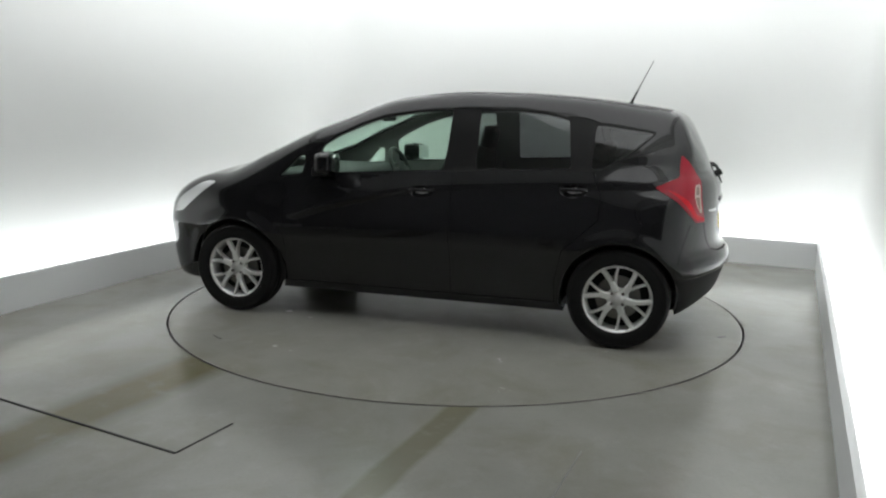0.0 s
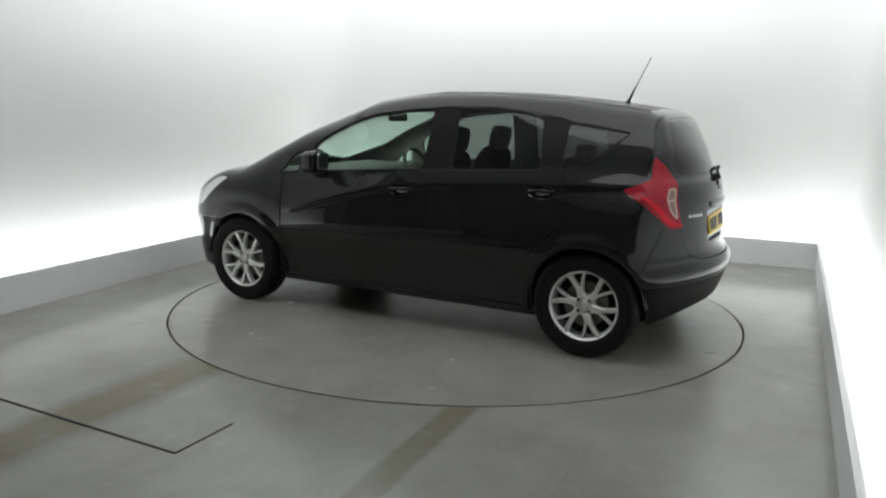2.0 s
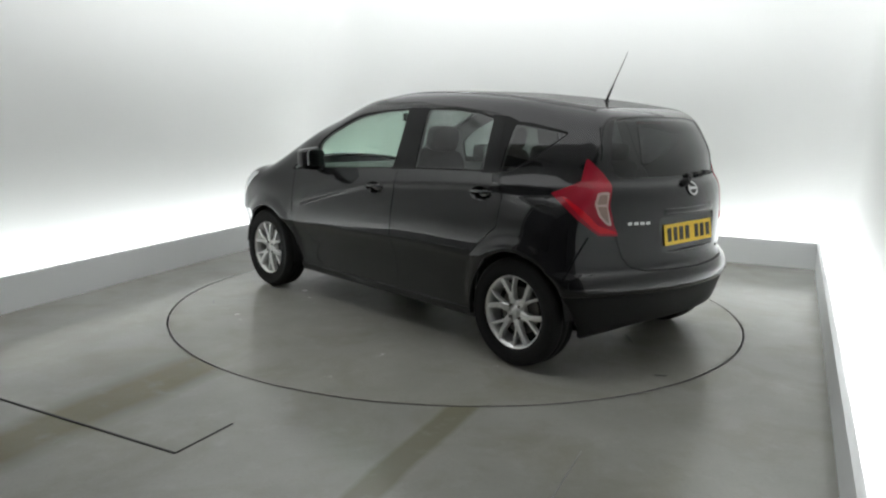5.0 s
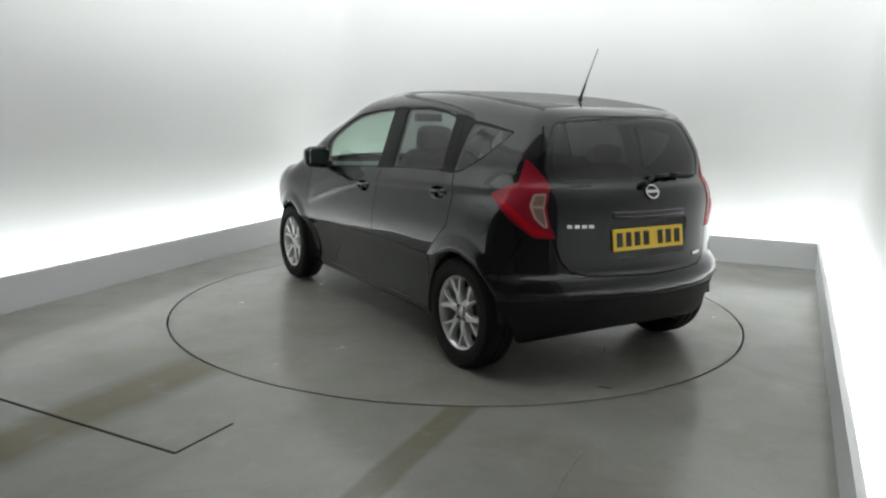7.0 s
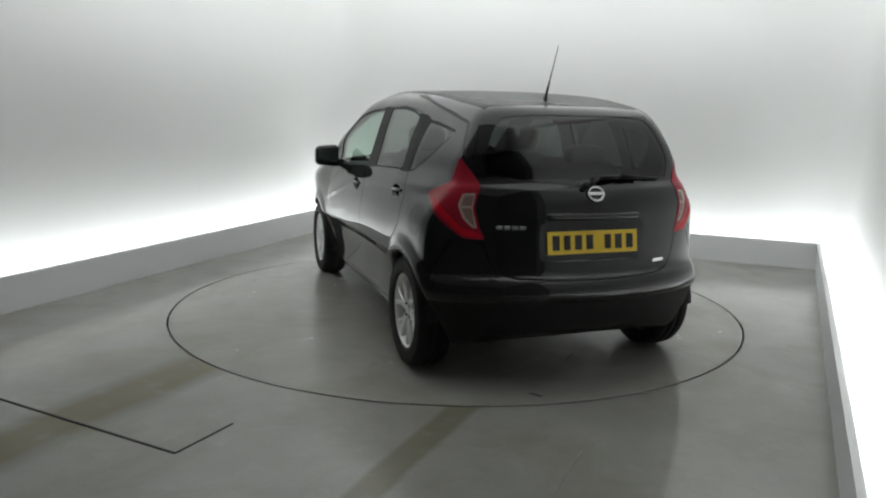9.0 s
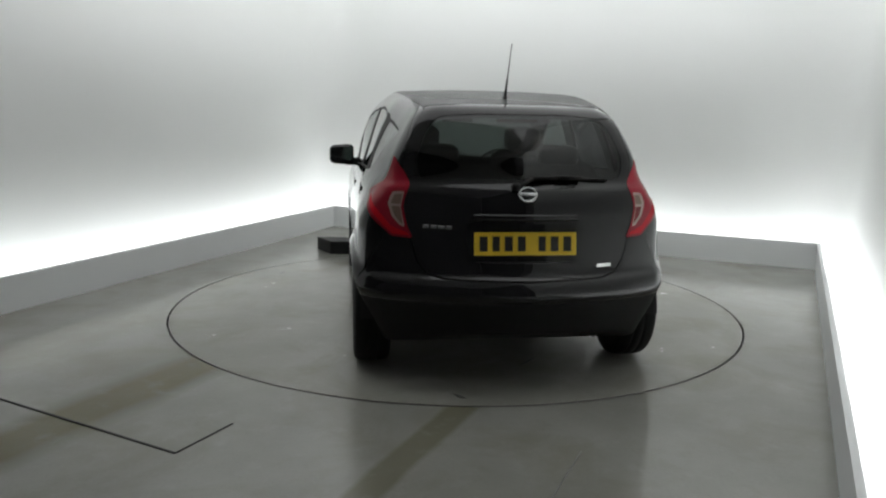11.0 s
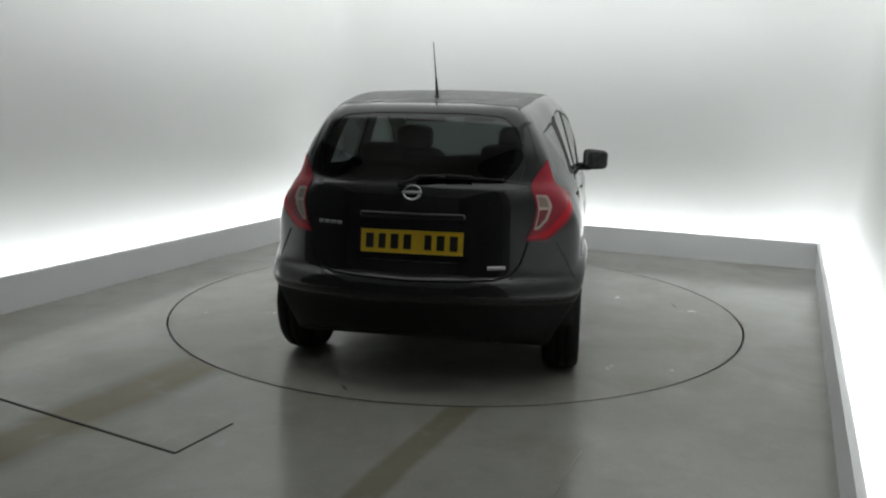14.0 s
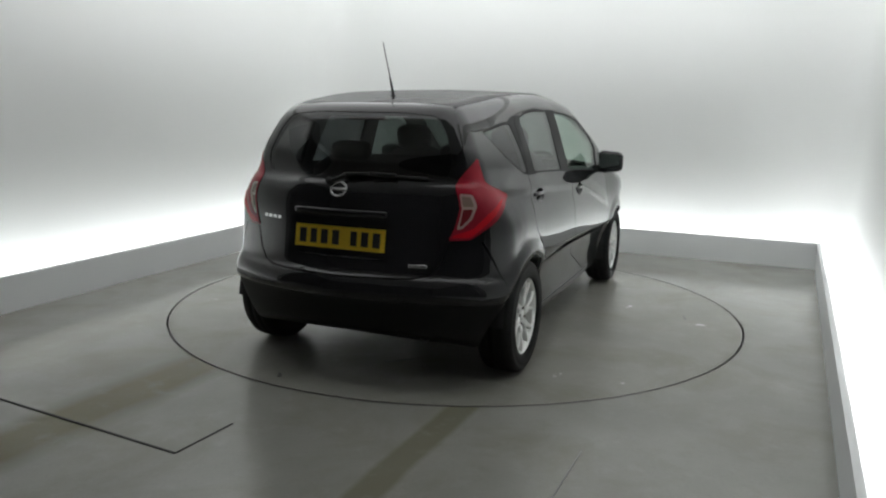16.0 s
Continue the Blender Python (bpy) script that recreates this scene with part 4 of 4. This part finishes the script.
for v in bm.verts:
    v.co.x += -(v.co.y + 0.42) * 0.36
part("badge", bm, CHROME, tailgate, "small chrome badge")
wiper = new("rear_wiper")
wiper.parent = tailgate
wiper["label"] = "black rear window wiper"
xp = skin_x(0.055, 1.043)
bm = bmesh.new()
bmesh.ops.create_cone(bm, cap_ends=True, radius1=0.024, radius2=0.018, depth=0.05, segments=20, matrix=Matrix.Translation((xp - 0.012, 0.055, 1.043)) @ Matrix.Rotation(radians(-70), 4, "Y"))
part("wiper_hub", bm, PLASTIC, wiper, smooth=True)
pts = [(0.055, 1.043), (-0.03, 1.083), (-0.16, 1.090), (-0.29, 1.086)]
bm = bmesh.new()
for a, b in zip(pts, pts[1:]):
    rod(bm, (skin_x(a[0], a[1]) - 0.028, a[0], a[1]), (skin_x(b[0], b[1]) - 0.026, b[0], b[1]), 0.011, 0.009, 8)
part("wiper_arm", bm, PLASTIC, wiper, smooth=True)
bm = bmesh.new()
pts = [(0.0, 1.082), (-0.12, 1.083), (-0.25, 1.080), (-0.36, 1.076), (-0.44, 1.073)]
for a, b in zip(pts, pts[1:]):
    rod(bm, (skin_x(a[0], a[1]) - 0.010, a[0], a[1]), (skin_x(b[0], b[1]) - 0.010, b[0], b[1]), 0.007, 0.007, 6)
part("wiper_blade", bm, PLASTIC, wiper)
bm = bmesh.new()
xb = skin_x(0, 1.375)
block(bm, -1.59, -1.56, -0.11, 0.11, 1.352, 1.372, 0.004, 1)
part("brake_light", bm, DARKRED, tailgate, "dark red high brake light strip")

# --- cabin
def seat(x, y, name, wide=0.48):
    s = new(name)
    s.parent = car
    s["label"] = "dark fabric car seat with headrest"

    def soft(nm, cx, cy, cz, dx, dy, dz, tilt):
        bm = bmesh.new()
        bmesh.ops.create_cube(bm, size=1)
        bmesh.ops.bevel(bm, geom=bm.edges[:], offset=0.28, segments=4, affect="EDGES", profile=0.5)
        bmesh.ops.transform(bm, matrix=Matrix.Translation((cx, cy, cz)) @ Matrix.Rotation(radians(tilt), 4, "Y") @ Matrix.Diagonal((dx, dy, dz, 1)), verts=bm.verts)
        part(nm, bm, FABRIC, s, smooth=True)
    soft("cushion", x + 0.22, y, 0.56, 0.54, wide, 0.17, -6)
    soft("backrest", x - 0.12, y, 0.85, 0.16, wide * 0.98, 0.62, -14)
    soft("headrest", x - 0.22, y, 1.225, 0.10, 0.25, 0.17, -10)
    for d in (-0.05, 0.05):
        part("headrest_post", rod(bmesh.new(), (x - 0.19, y + d, 1.08), (x - 0.21, y + d, 1.19), 0.006, 0.006), STEEL, s)


seat(0.0, 0.36, "front_seat")
seat(0.0, -0.36, "front_seat")
bm = bmesh.new()
bmesh.ops.create_cube(bm, size=1)
bmesh.ops.bevel(bm, geom=bm.edges[:], offset=0.15, segments=4, affect="EDGES", profile=0.5)
bmesh.ops.transform(bm, matrix=Matrix.Translation((-1.02, 0, 0.86)) @ Matrix.Rotation(radians(-18), 4, "Y") @ Matrix.Diagonal((0.16, 1.24, 0.56, 1)), verts=bm.verts)
bench = part("rear_bench", bm, FABRIC, car, "dark fabric rear bench", smooth=True)
for y in (0.36, -0.36):
    bm = bmesh.new()
    bmesh.ops.create_cube(bm, size=1)
    bmesh.ops.bevel(bm, geom=bm.edges[:], offset=0.28, segments=4, affect="EDGES", profile=0.5)
    bmesh.ops.transform(bm, matrix=Matrix.Translation((-1.12, y, 1.16)) @ Matrix.Rotation(radians(-12), 4, "Y") @ Matrix.Diagonal((0.09, 0.25, 0.12, 1)), verts=bm.verts)
    part("rear_headrest", bm, FABRIC, bench, smooth=True)
bm = bmesh.new()
block(bm, 0.62, 1.22, -0.70, 0.70, 0.62, 0.98, 0.07, 4)
part("dashboard", bm, LINING, car, "dark grey dashboard", smooth=True)
bm = bmesh.new()
block(bm, -1.72, -1.15, -0.54, 0.54, 0.93, 0.955, 0.008, 2)
part("parcel_shelf", bm, LINING, car, "dark parcel shelf")
bm = bmesh.new()
R, r, n, m = 0.175, 0.015, 32, 8
rg = [[bm.verts.new((r * math.sin(2 * math.pi * j / m), (R + r * math.cos(2 * math.pi * j / m)) * math.cos(2 * math.pi * i / n), (R + r * math.cos(2 * math.pi * j / m)) * math.sin(2 * math.pi * i / n))) for j in range(m)] for i in range(n)]
for i in range(n):
    for j in range(m):
        bm.faces.new((rg[i][j], rg[(i + 1) % n][j], rg[(i + 1) % n][(j + 1) % m], rg[i][(j + 1) % m]))
block(bm, -0.02, 0.03, -0.07, 0.07, -0.06, 0.06, 0.02, 2)
block(bm, -0.005, 0.015, -0.17, 0.17, -0.02, 0.02, 0.005, 1)
sw = part("steering_wheel", bm, LINING, car, "black steering wheel", smooth=True)
sw.matrix_basis = Matrix.Translation((0.50, -0.36, 0.95)) @ Matrix.Rotation(radians(25), 4, "Y")
bm = bmesh.new()
block(bm, 0.46, 0.49, -0.12, 0.12, 1.33, 1.39, 0.012, 3)
part("rear_view_mirror", bm, PLASTIC, car, "black interior mirror", smooth=True)


# ---------------------------------------------------------------- movement
ANGLES = ((0.0, 164.73), (1.0, 158.74), (2.0, 152.88), (3.0, 146.87), (4.0, 140.98), (6.5, 125.46), (7.5, 119.72),
          (8.5, 113.74), (9.0, 110.55), (11.5, 95.68), (12.5, 89.37), (13.5, 83.50), (14.5, 77.42), (15.5, 71.16), (16.0, 68.28))


def motions():
    rows = [(t, Matrix.Rotation(radians(a), 4, "Z")) for t, a in ANGLES]
    walk(turntable, [(t, m.copy()) for t, m in rows])
    walk(car, [(t, m @ Matrix.Translation((0.080, -0.078, 0.0))) for t, m in rows])


motions()
